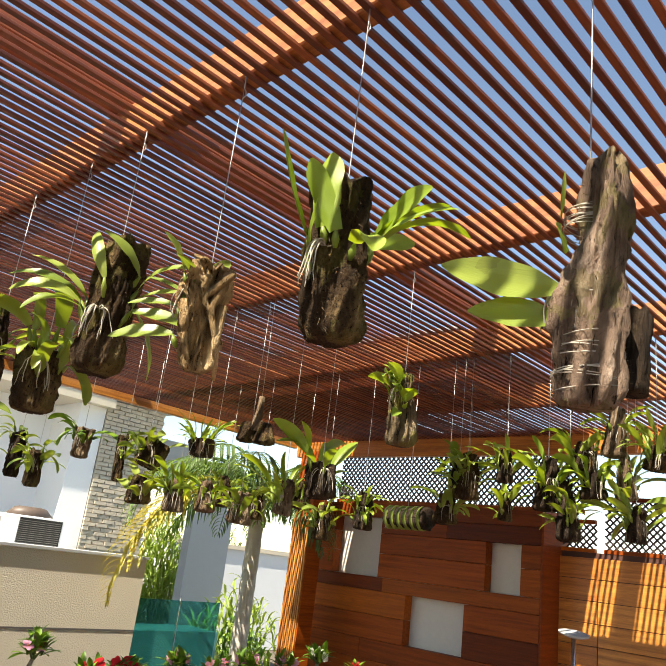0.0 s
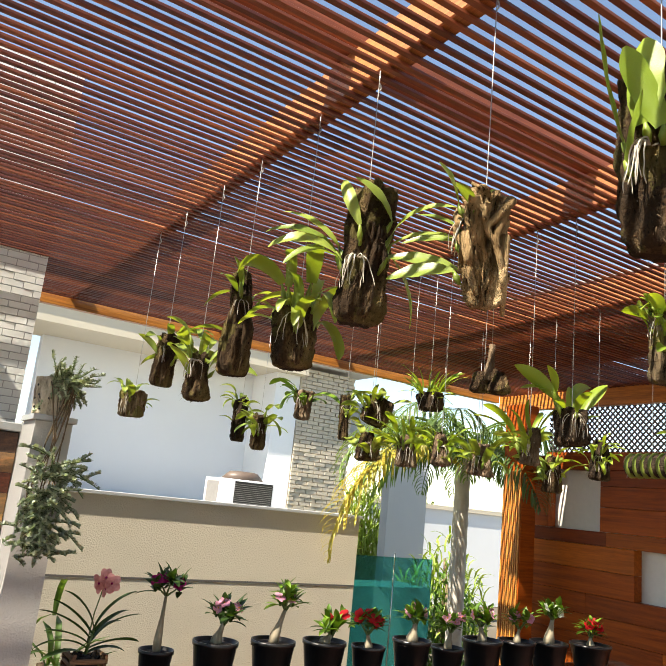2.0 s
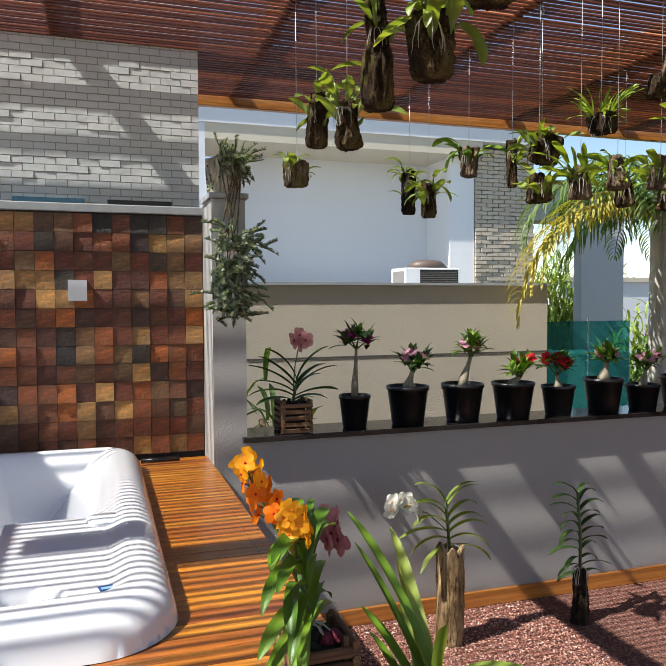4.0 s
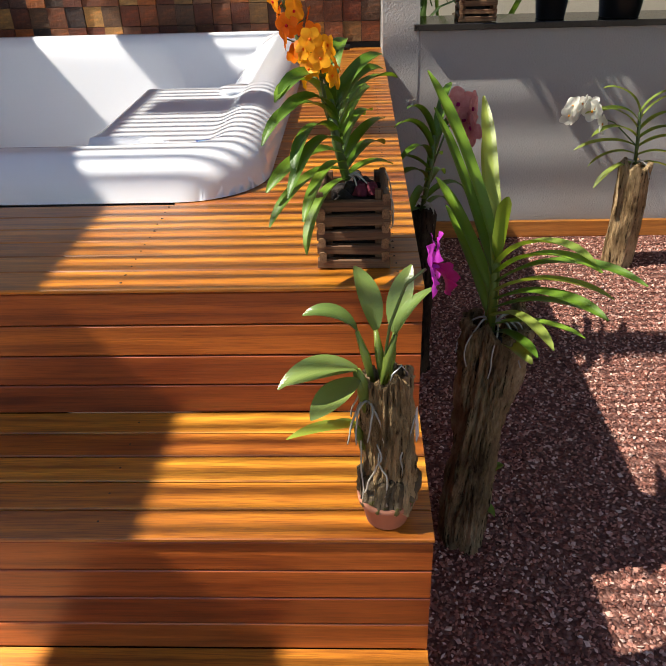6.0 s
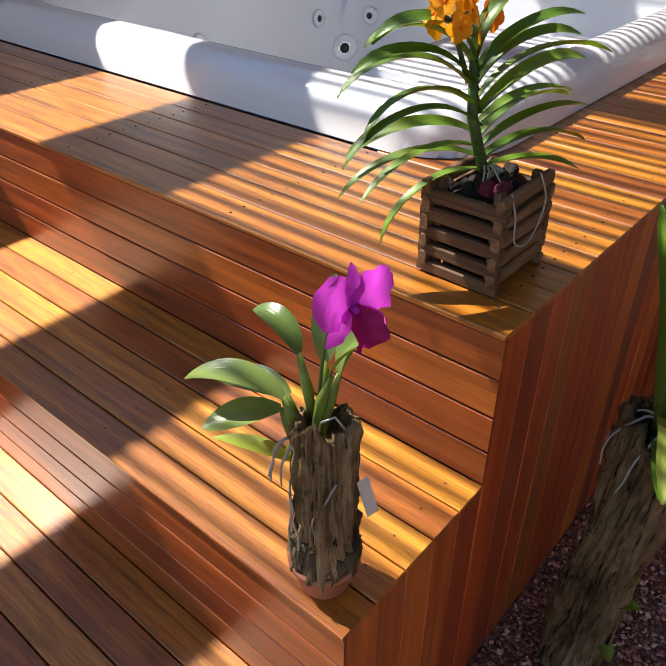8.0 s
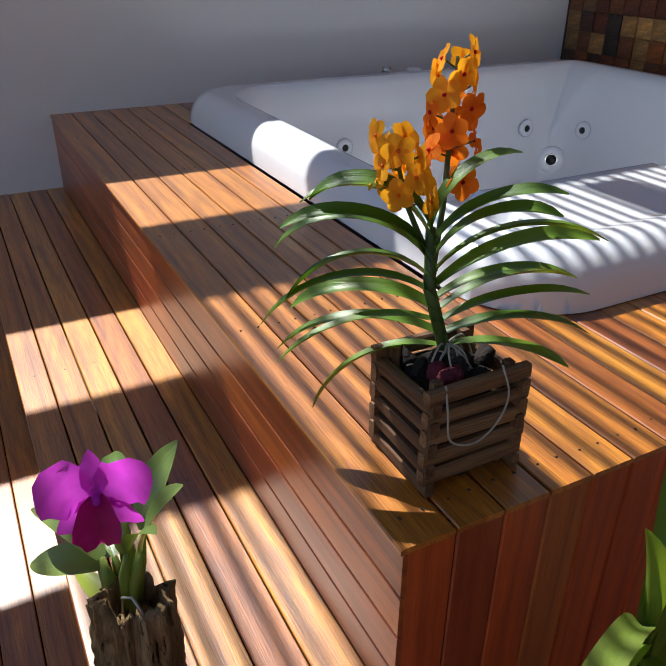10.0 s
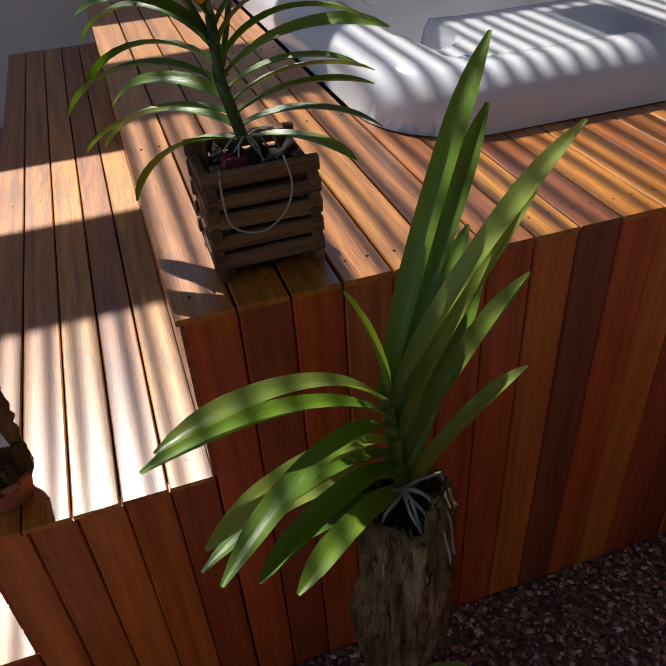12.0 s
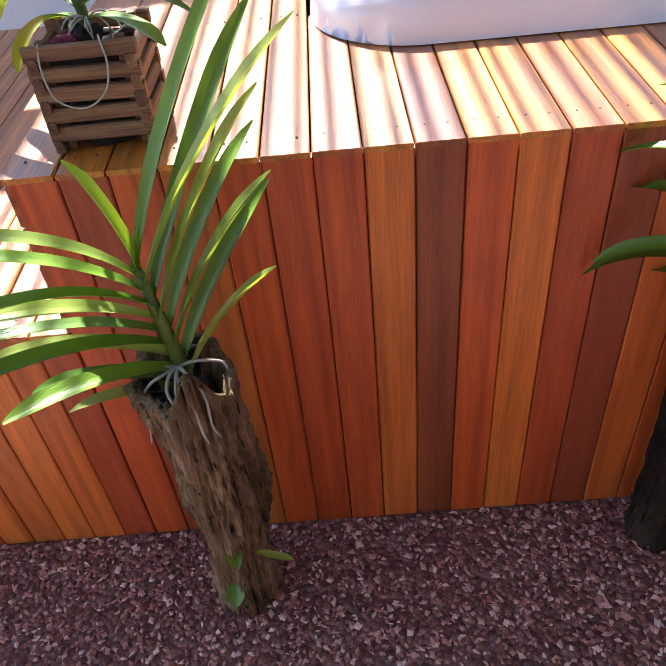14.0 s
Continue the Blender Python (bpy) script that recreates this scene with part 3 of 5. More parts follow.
def lattice(y0, y1, z0, z1, x, name, label):
    """A diagonal strip trellis in a plane of constant x."""
    parts = []
    w, h = y1 - y0, z1 - z0
    st, hw = 0.055, 0.006
    for sgn, dx in ((1, 0.0), (-1, 0.011)):
        k = -h
        while k < w:
            a, b = max(0, k), min(w, k + h)
            if b - a > 0.03:
                za, zb = a - k, b - k
                pa = (y0 + a, z0 + za) if sgn > 0 else (y1 - a, z0 + za)
                pb = (y0 + b, z0 + zb) if sgn > 0 else (y1 - b, z0 + zb)
                d = Vector((pb[0] - pa[0], pb[1] - pa[1])).normalized()
                nx = Vector((-d.y, d.x)) * hw
                q = [(pa[0] + nx.x, pa[1] + nx.y), (pb[0] + nx.x, pb[1] + nx.y), (pb[0] - nx.x, pb[1] - nx.y), (pa[0] - nx.x, pa[1] - nx.y)]
                v = [(x + dx, *c) for c in q] + [(x + dx + 0.01, *c) for c in q]
                parts.append((v, [(0, 1, 2, 3), (7, 6, 5, 4), (0, 4, 5, 1), (1, 5, 6, 2), (2, 6, 7, 3), (3, 7, 4, 0)]))
            k += st
    lt = thing(name, label, "trellis")
    tagged(put("lattice", mesh_of("strips", *join(parts), plain("dark_strip", (0.05, 0.035, 0.03), 0.7)), parent=lt), kind="stuff")
    for a, b, c, d in ((y0, y1, z0 - 0.03, z0), (y0, y1, z1, z1 + 0.03)):
        put("rail", box("rail", (a, -0.015, c), (b, 0.025, d), PANEL), Matrix.Translation((x, 0, 0)) @ Matrix.Rotation(radians(90), 4, "Z"), lt)
    return lt


lattice(1.1, 3.66, 2.58, 3.0, FX + 0.05, "trellis", "dark diagonal wooden trellis above the board wall")
side_wall = structure("wall_side", box("wall", (FX + 0.3, -3.4, 0), (FX + 0.4, 1.395, 2.28), plain("dark_panel", (0.08, 0.03, 0.02), 0.6)), "dark timber wall beyond the board wall", "wall")
for k in range(14):
    put("board", box("board", (0.58, 0, 0.16 * k + 0.002), (1.08, 0.03, 0.16 * k + 0.157), HONEY, 0.002), Matrix.Translation((FX + 0.299, 0, 0)) @ Matrix.Rotation(radians(90), 4, "Z"), side_wall)
    put("board", box("board", (1.09, 0, 0.16 * k + 0.002), (1.41, 0.02, 0.16 * k + 0.157), HONEY, 0.002), Matrix.Translation((FX + 0.299, 0, 0)) @ Matrix.Rotation(radians(90), 4, "Z"), side_wall)
lattice(0.6, 1.05, 2.31, 2.68, FX + 0.32, "trellis", "trellis window over honey coloured boards")
lattice(1.12, 1.4, 2.31, 2.5, FX + 0.32, "trellis", "small trellis window over dark boards")

lamp = thing("garden_lamp", "small grey disc shaped lamp on a chrome pole by the boards", "lamp", pose(4.55, 0.98, 0))
put("shade", lathe("shade", [(0.001, -0.012), (0.06, -0.010), (0.10, 0.004), (0.105, 0.016), (0.09, 0.018), (0.001, 0.012)], SHADE_GREY, 28), pose(0, 0, 1.69, 8, -6, 0), lamp, "grey disc shade")
put("pole", tube("pole", [(0, 0, 0.02), (0, 0, 1.68)], 0.014, STEEL, 14), None, lamp, "chrome pole")
put("foot", lathe("foot", [(0.12, 0), (0.12, 0.008), (0.04, 0.022), (0.02, 0.05), (0.001, 0.05)], STEEL, 28), None, lamp, "round chrome foot")

post = thing("timber_post", "square orange timber post clad in narrow boards", "post", pose(4.5, 3.62, 0))
put("core", box("core", (-0.08, -0.13, 0), (0.1, 0.1, 2.96), PANEL, 0.004), parent=post)
for k in range(9):
    put("batten", box("batten", (0, -0.008, 0), (2.0, 0.008, 0.012), HONEY, 0.002), Matrix.Translation((-0.081, -0.11 + k * 0.024, 0.35)) @ Matrix.Rotation(radians(-90), 4, "Y"), post)

# ---- deck ----
deck = structure("deck", box("deck", (WALL_X + 0.002, 0.02, 0.0), (-0.03, MOS_Y, 0.18), plain("deck_frame", (0.05, 0.025, 0.015), 0.9)), "raised deck of varnished reddish hardwood boards with steps", "deck")
BW = 0.07
board_cache = {}


def board(L, parent, m, mat=DECK, w=BW - 0.0024, t=0.009, c=0.002):
    key = (round(L, 3), mat.name, round(w, 4), t)
    if key not in board_cache:
        board_cache[key] = box("board", (0, 0, -t), (L, w, 0), mat, c)
    return put("board", board_cache[key], m, parent)


LEN = -WALL_X
dt = structure("deck_top", mesh_of("joists", *join([box_data(-0.30, 0.02, H - 0.1, -0.28, 2.2, H - 0.021), box_data(-0.06, 0.02, H - 0.1, -0.04, 2.2, H - 0.021), box_data(WALL_X, 0.03, H - 0.1, -0.04, 0.05, H - 0.021), box_data(WALL_X, 0.38, H - 0.1, -0.3, 0.40, H - 0.021)]), plain("joist", (0.06, 0.03, 0.02), 0.9)), "top of the raised deck laid in narrow boards", "deck")
for k in range(6):
    board(LEN + 0.001, dt, Matrix.Translation((WALL_X, k * BW - (0.008 if k == 0 else 0.0), H)), w=BW - 0.003 + (0.008 if k == 0 else 0.0))
for k in range(6, 36):
    y = k * BW
    if y + BW < MOS_Y:
        x0 = (-0.54 if k < 10 or k > 29 else -0.36) if k < 33 else WALL_X
        board(-x0 + 0.001, dt, Matrix.Translation((x0, y, H)))
        if k < 33:
            board(0.36 if k < 8 else 0.28, dt, Matrix.Translation((WALL_X, y, H)))
# upper riser, step, lower riser, lower deck
steps = structure("steps", box("carcass", (WALL_X + 0.002, -TREAD + 0.02, 0.0), (-0.03, 0.019, T1 - 0.03), plain("deck_frame_b", (0.05, 0.025, 0.015), 0.9)), "two long deck steps in varnished reddish boards", "steps")
UP = Matrix.Rotation(radians(90), 4, "X")
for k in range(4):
    board(LEN, steps, Matrix.Translation((WALL_X, -0.0035, H - 0.0098 - (k + 1) * 0.0675)) @ UP, RISER_SHADED, w=0.0650, t=0.016)
    board(LEN, steps, Matrix.Translation((WALL_X, -TREAD - 0.0035, T1 - 0.0098 - (k + 1) * 0.0675)) @ UP, RISER_SHADED, w=0.0650, t=0.016)
for k in range(5):
    w = (TREAD + 0.008) / 5
    board(LEN + 0.001, steps, Matrix.Translation((WALL_X, -TREAD - 0.008 + k * w, T1)), w=w - 0.003)
low = structure("deck_lower", box("carcass", (WALL_X + 0.002, -2.6, 0.0), (-0.03, -TREAD - 0.02, T0 - 0.03), plain("deck_frame_c", (0.05, 0.025, 0.015), 0.9)), "lower deck of varnished reddish boards at the foot of the steps", "deck")
for k in range(32):
    board(LEN + 0.001, low, Matrix.Translation((WALL_X, -TREAD - 0.001 - (k + 1) * BW, T0)))
# vertical cladding on the gravel side; the board's own x points up
UPX = Matrix.Rotation(radians(90), 4, "Y")
clad = structure("deck_side", box("backing", (-0.045, 0.02, 0.0), (-0.022, LOW_Y - 0.004, H - 0.03), plain("clad_back", (0.03, 0.015, 0.01), 0.9)), "upright reddish boards cladding the side of the deck", "cladding")


def upright(y, z1, parent, w=BW - 0.0017):
    key = ("up", round(z1, 3), round(w, 4))
    if key not in board_cache:
        board_cache[key] = box("board", (0, 0, 0), (z1, w, 0.02), SIDE, 0.0025)
    # own x up, own y along y, own z to -x
    m = Matrix(((0, 0, -1, 0.0), (0, 1, 0, y), (1, 0, 0, 0.002), (0, 0, 0, 1)))
    return put("board", board_cache[key], m, parent)


for k in range(31):
    upright(k * BW + 0.001, H - 0.0115, clad)
for k in range(5):
    w = TREAD / 5
    upright(-TREAD + k * w, T1 - 0.0115, steps, w - 0.0017)
for k in range(32):
    upright(-TREAD - (k + 1) * BW, T0 - 0.0115, low)

sc = []
rng = random.Random(2)
for k in range(6):
    for x in (-0.045, -0.55, -1.05, -1.55, -2.05):
        for dy in (0.018, 0.05):
            sc.append(tube_data([(x + rng.uniform(-0.006, 0.006), k * BW + dy, H - 0.002), (x, k * BW + dy, H + 0.0006)], 0.0021, 8))
for k in range(6, 31):
    for dy in (0.018, 0.05):
        sc.append(tube_data([(-0.05, k * BW + dy, H - 0.002), (-0.05, k * BW + dy, H + 0.0006)], 0.0021, 8))
for k in range(5):
    for x in (-0.045, -0.55, -1.05, -1.55):
        sc.append(tube_data([(x, -TREAD + 0.03 + k * 0.066, T1 - 0.002), (x, -TREAD + 0.03 + k * 0.066, T1 + 0.0006)], 0.0021, 8))
tagged(put("screws", mesh_of("screws", *join(sc), plain("screw", (0.12, 0.09, 0.07), 0.4, 0.6)), None, dt), kind="stuff")

# ---- hot tub ----
TX0, TX1, TY0, TY1 = -2.28, -0.335, 0.425, 2.40
RIM = 0.10


def smooth(a, b, x):
    t = min(1.0, max(0.0, (x - a) / (b - a)))
    return t * t * (3 - 2 * t)


def rr(x, y, x0, y0, x1, y1, r):
    """Signed distance to a rounded rectangle, negative inside."""
    cx, cy, hx, hy = (x0 + x1) / 2, (y0 + y1) / 2, (x1 - x0) / 2 - r, (y1 - y0) / 2 - r
    dx, dy = abs(x - cx) - hx, abs(y - cy) - hy
    return math.hypot(max(dx, 0), max(dy, 0)) + min(max(dx, dy), 0) - r


def tub_height(x, y):
    """Height over the deck of the tub's moulded top."""
    d = -rr(x, y, TX0, TY0, TX1, TY1, 0.2)
    rim = RIM * math.sqrt(max(0.0, 1 - (1 - min(1.0, d / 0.085)) ** 2))
    z = rim
    # shallow ledge at the gravel end
    e = -rr(x, y, -1.05, TY0 + 0.13, TX1 - 0.10, TY1 - 0.13, 0.1)
    z -= 0.022 * smooth(0.0, 0.07, e)
    # basin, with a bite into the ledge at its near end
    b = -rr(x, y, TX0 + 0.13, TY0 + 0.13, -0.80, TY1 - 0.13, 0.22)
    b = max(b, -1.6 * rr(x, y, -1.4, TY0 + 0.125, -0.585, 0.70, 0.11))
    deep = 0.55 * smooth(0.0, 0.075, b) + 0.12 * smooth(0.2, 0.45, b)
    # reclining hollow in the far corner
    hollow = 0.45 * min(smooth(1.27, 1.36, y), smooth(0.45, 0.95, -x), smooth(0.10, 0.34, TY1 - y), smooth(0.13, 0.22, x - TX0))
    return z - max(deep, hollow)


NX, NY = 220, 235
V, F = [], []
for j in range(NY + 1):
    for i in range(NX + 1):
        # even steps, pulled on to the rounded outline outside it
        x, y = TX0 + (TX1 - TX0) * i / NX, TY0 + (TY1 - TY0) * j / NY
        d = rr(x, y, TX0, TY0, TX1, TY1, 0.2)
        if d > 0:
            cx = min(max(x, TX0 + 0.2), TX1 - 0.2)
            cy = min(max(y, TY0 + 0.2), TY1 - 0.2)
            q = Vector((x - cx, y - cy))
            q = q.normalized() * 0.2
            x, y = cx + q.x, cy + q.y
        V.append((x, y, H + 0.002 + max(tub_height(x, y), -0.62) * 1.0))
for j in range(NY):
    for i in range(NX):
        a = j * (NX + 1) + i
        F.append((a, a + 1, a + NX + 2, a + NX + 1))
tub = thing("hot_tub", "white acrylic hot tub sunk into the wooden deck", "hot tub")
put("shell", mesh_of("shell", V, F, ACRYLIC, True), parent=tub)
ring = [(0.0, 0.0), (0.034, 0.0), (0.034, 0.006), (0.024, 0.011), (0.018, 0.004), (0.002, 0.004)]


def jet(x, y, z, r, face):
    put("jet_collar", lathe("collar", [(0.0, 0.0), (r * 1.75, 0.0), (r * 1.7, 0.006), (r * 1.35, 0.010), (r * 1.0, 0.009)], ACRYLIC, 24), Matrix.Translation((x, y, z)) @ face, tub, "white moulded collar")
    j = put("jet", lathe("jet", [(a * r / 0.034, b * r / 0.034) for a, b in ring], STEEL, 20), Matrix.Translation((x, y, z)) @ face, tub, "chrome water jet")
    put("nozzle", lathe("nozzle", [(0.001, 0), (r * 0.72, 0), (r * 0.66, r * 0.25), (0.001, r * 0.25)], BLACK, 14), Matrix.Translation((0, 0, 0.004)), j, "dark nozzle")


def wall_jet(x, y, z, r):
    """A jet set on the basin's wall at height z, on the way from the basin's middle to (x, y)."""
    c, e = Vector((-1.45, 1.4)), Vector((x, y))
    k = 0.0
    while k < 1.3 and H + tub_height(*c.lerp(e, k)) < z:
        k += 0.002
    p = c.lerp(e, k)
    gx = (tub_height(p.x + 0.01, p.y) - tub_height(p.x - 0.01, p.y)) / 0.02
    gy = (tub_height(p.x, p.y + 0.01) - tub_height(p.x, p.y - 0.01)) / 0.02
    n = Vector((-gx, -gy, 1)).normalized()
    q = Vector((p.x, p.y, z)) + n * 0.006
    jet(q.x, q.y, q.z, r, n.to_track_quat("Z", "Y").to_matrix().to_4x4())


wall_jet(-2.10, 2.00, 0.685, 0.023)
wall_jet(-1.93, 2.18, 0.685, 0.023)
wall_jet(-2.02, 2.10, 0.535, 0.036)
for y in (1.25, 1.0):
    wall_jet(-2.23, y, 0.70, 0.022)
jet(TX0 + 0.06, 1.45, H + RIM + 0.001, 0.018, Matrix.Identity(4))
put("air_knob", lathe("knob", [(0.001, 0), (0.02, 0), (0.018, 0.02), (0.001, 0.022)], STEEL, 16), Matrix.Translation((TX0 + 0.05, 1.32, H + RIM + 0.001)), tub, "chrome air control")
put("drain_cover", lathe("cover", [(0.001, 0), (0.06, 0), (0.058, 0.008), (0.045, 0.012), (0.001, 0.012)], ACRYLIC, 28), Matrix.Translation((-0.50, 1.22, H + 0.08)), tub, "round white filter cover")
lab = put("maker_plate", box("plate", (-0.03, -0.02, 0), (0.03, 0.02, 0.002), plain("blue_plate", (0.02, 0.06, 0.25), 0.3), 0.0008), Matrix.Translation((-0.49, 0.635, H + 0.0815)) @ Matrix.Rotation(radians(12), 4, "Z"), tub, "small blue maker plate")
put("emblem", box("emblem", (-0.025, -0.006, 0), (0.02, 0.008, 0.001), plain("pale_blue", (0.25, 0.45, 0.7), 0.3)), Matrix.Translation((0, 0, 0.0021)), lab)
rail = thing("hand_rail", "dark metal grab rail lying on the deck", "rail", pose(-0.24, 2.33, H + 0.001))
put("bar", tube("bar", [(-0.09, 0, 0.02), (0.09, 0.01, 0.02)], 0.012, BLACK, 10), None, rail)


# ---- plant makers ----
def petal_ring(center, face, mats, r, n=5, parent=None, lip=None, seed=0, name="petal"):
    """One open flower: petals round a centre that faces along `face` (azimuth, elevation)."""
    rng = random.Random(seed)
    base = aim(center, face[0], face[1], rng.uniform(-25, 25))
    fl = put("flower", lathe("centre", [(0.0005, -r * 0.05), (r * 0.13, 0), (r * 0.10, r * 0.12), (0.0005, r * 0.15)], lip or mats, 8), base @ Matrix.Rotation(radians(90), 4, "Y"), parent)
    key = (mats.name, round(r, 4))
    if key not in petal_cache:
        petal_cache[key] = mesh_of("petal", *leaf_data(r, r * 0.95, 8, -12, n=6, shape="round", fold=0.04, ruffle=0.07), mats, True)
    for k in range(n):
        put(name, petal_cache[key], Matrix.Rotation(2 * math.pi * k / n + rng.uniform(-0.1, 0.1), 4, "Z") @ Matrix.Rotation(radians(rng.uniform(-14, 10)), 4, "Y"), fl)
    return fl


petal_cache = {}


def fan(parent, base, top, az, rows, mat, L, W, seed=0, up=(62, 20), down=(-25, -70), gap=0.5, back=1.0, spread=18, lift=0.0):
    """Two-ranked strap leaves along a stem from base to top; older leaves lower down droop more."""
    rng = random.Random(seed)
    b, t = Vector(base), Vector(top)
    mid = (b + t) / 2 + Vector((rng.uniform(-0.01, 0.01), rng.uniform(-0.01, 0.01), 0))
    put("stem", tube("stem", [b, mid, t], [0.008, 0.008, 0.006], STEM, 8), None, parent)
    for k in range(rows):
        s = k / max(1, rows - 1)
        for side in (0, 180):
            p = b.lerp(t, s * 0.95 + (0.02 if side else 0.0))
            ln = L * (1 - 0.28 * abs(s - gap)) * rng.uniform(0.86, 1.12) * (1.0 if side == 0 else back)
            a0 = up[1] + (up[0] - up[1]) * s + rng.uniform(-7, 7)
            a1 = down[1] + (down[0] - down[1]) * s + rng.uniform(-12, 12) + (lift if side else 0.0)
            m = aim(p, az + side + rng.uniform(-spread, spread), 0, rng.uniform(-12, 12))
            put("leaf", leaf(ln, W * rng.uniform(0.9, 1.1), a0, a1, mat, n=12, fold=0.2, twist=rng.uniform(-0.4, 0.4)), m, parent)


def roots(parent, center, n, spread, drop, seed, r=0.0022):
    rng = random.Random(seed)
    c = Vector(center)
    for k in range(n):
        a = rng.uniform(0, 6.28)
        pts, p = [], c.copy()
        d = Vector((math.cos(a), math.sin(a), rng.uniform(0.0, 0.5)))
        for i in range(7):
            pts.append(p.copy())
            p = p + d * spread / 5
            d = (d + Vector((rng.uniform(-0.5, 0.5), rng.uniform(-0.5, 0.5), -0.35 - drop * 0.5))).normalized()
        pts = bend(pts, 3)
        put("root", tube("root", pts, [r * (1 - 0.5 * i / len(pts)) for i in range(len(pts))], ROOT, 6), None, parent)


def crate(parent, w, d, h, seed=0):
    """A basket of stacked slats round a pot of bark chips, from z 0 up."""
    rng = random.Random(seed)
    n = 5
    step = (h - 0.022) / (n - 0.5)
    for k in range(n):
        for s in (-1, 1):
            me = box("slat", (-w / 2 - 0.003, -0.0065, 0), (w / 2 + 0.003, 0.0065, rng.uniform(0.018, 0.022)), CRATE, 0.0025)
            put("slat", me, pose(0, s * (d / 2 - 0.0065), 0.001 + k * step, rng.uniform(-3, 3), rng.uniform(-1.2, 1.2), rng.uniform(-1, 1)), parent)
            me = box("slat", (-d / 2 - 0.003, -0.0065, 0), (d / 2 + 0.003, 0.0065, rng.uniform(0.018, 0.022)), CRATE, 0.0025)
            put("slat", me, pose(s * (w / 2 - 0.0065), 0, 0.001 + (k + 0.5) * step, rng.uniform(-3, 3), rng.uniform(-1.2, 1.2), 90 + rng.uniform(-1, 1)), parent)
    for sx in (-1, 1):
        for sy in (-1, 1):
            put("corner_post", box("post", (0, -0.006, -0.006), (h, 0.006, 0.006), CRATE, 0.001), Matrix.Translation((sx * (w / 2 - 0.019), sy * (d / 2 - 0.019), 0)) @ Matrix.Rotation(radians(-90), 4, "Y"), parent)
    put("filling", log_mesh(min(w, d) * 0.40, min(w, d) * 0.40, h * 0.84, SOIL, seed, 0.1, seg=20, rings=4), None, parent, "dark bark chips")
    for k in range(12):
        put("bark_chunk", log_mesh(0.012, 0.009, rng.uniform(0.02, 0.035), SOIL, seed * 20 + k, 0.4, seg=12, rings=4), pose(rng.uniform(-0.34, 0.34) * w, rng.uniform(-0.34, 0.34) * d, h * 0.84 - 0.006, rng.uniform(-80, 80), rng.uniform(-80, 80), 0), parent)


# ---- orange orchid in its crate on the deck corner ----
vanda = thing("orange_orchid", "orange vanda orchid in a slatted wooden crate on the deck corner", "orchid", pose(-0.124, 0.133, H + 0.001))
crate(vanda, 0.128, 0.142, 0.148, 1)
fan(vanda, (-0.012, -0.002, 0.15), (-0.036, -0.018, 0.30), 242, 10, LEAF, 0.238, 0.025, 4, up=(74, 14), down=(-48, -62), back=0.82, spread=13, lift=38)
roots(vanda, (-0.012, 0, 0.155), 9, 0.075, 0.9, 4, 0.0017)
for k in range(4):
    put("moss_tuft", log_mesh(0.012, 0.010, 0.014, plain("red_moss%d" % k, (0.20, 0.02, 0.04), 0.9, vary=0.4, scale=120.0, bump=0.004), 70 + k, 0.5, seg=16, rings=4), pose(0.022 + 0.012 * math.cos(k * 1.9), -0.018 + 0.016 * math.sin(k * 1.9), 0.130), vanda, "dried red moss")
put("tie", tube("tie", bend([(0.06, -0.05, 0.15), (0.071, -0.052, 0.12), (0.072, -0.045, 0.08), (0.073, -0.01, 0.066), (0.072, 0.022, 0.085), (0.071, 0.035, 0.12), (0.06, 0.03, 0.155)], 5), 0.0014, ROOT, 6), None, vanda, "pale string tied round the crate")
spike1 = [(-0.035, -0.012, 0.24), (-0.06, 0.015, 0.32), (-0.095, 0.042, 0.39), (-0.125, 0.066, 0.468)]
put("flower_spike", tube("spike", spike1, [0.004, 0.0035, 0.003, 0.002], STEM, 8), None, vanda)
spike2 = [(-0.04, -0.02, 0.27), (-0.05, -0.045, 0.33), (-0.058, -0.06, 0.40)]
put("flower_spike", tube("spike", spike2, [0.004, 0.003, 0.002], STEM, 8), None, vanda)
rng = random.Random(21)
for k in range(17):
    s = k / 16
    p = Vector(spike1[1]).lerp(Vector(spike1[3]), 0.14 + 0.12 * k if k < 2 else 0.34 + 0.66 * (k - 2) / 14)
    az = k * 137.5
    rr_ = 0.031 * (1 - 0.4 * s)
    c = p + Vector((math.cos(radians(az)) * rr_, math.sin(radians(az)) * rr_, 0.006))
    petal_ring(c, (az + rng.uniform(-20, 20), rng.uniform(-15, 25)), YELLOW if s > 0.62 else ORANGE, 0.0215, 5, vanda, RED_P, 50 + k)
    put("flower_stalk", tube("stalk", [p - Vector((0, 0, 0.006)), c], 0.0012, STEM, 5), None, vanda)
for k in range(13):
    s = k / 12
    p = Vector(spike2[1]).lerp(Vector(spike2[2]), s)
    az = k * 137.5 + 40
    rr_ = 0.029 * (1 - 0.35 * s)
    c = p + Vector((math.cos(radians(az)) * rr_, math.sin(radians(az)) * rr_, 0.004))
    petal_ring(c, (az + rng.uniform(-20, 20), rng.uniform(-10, 30)), YELLOW, 0.0195, 5, vanda, ORANGE, 80 + k)
    put("flower_stalk", tube("stalk", [p - Vector((0, 0, 0.005)), c], 0.0012, STEM, 5), None, vanda)

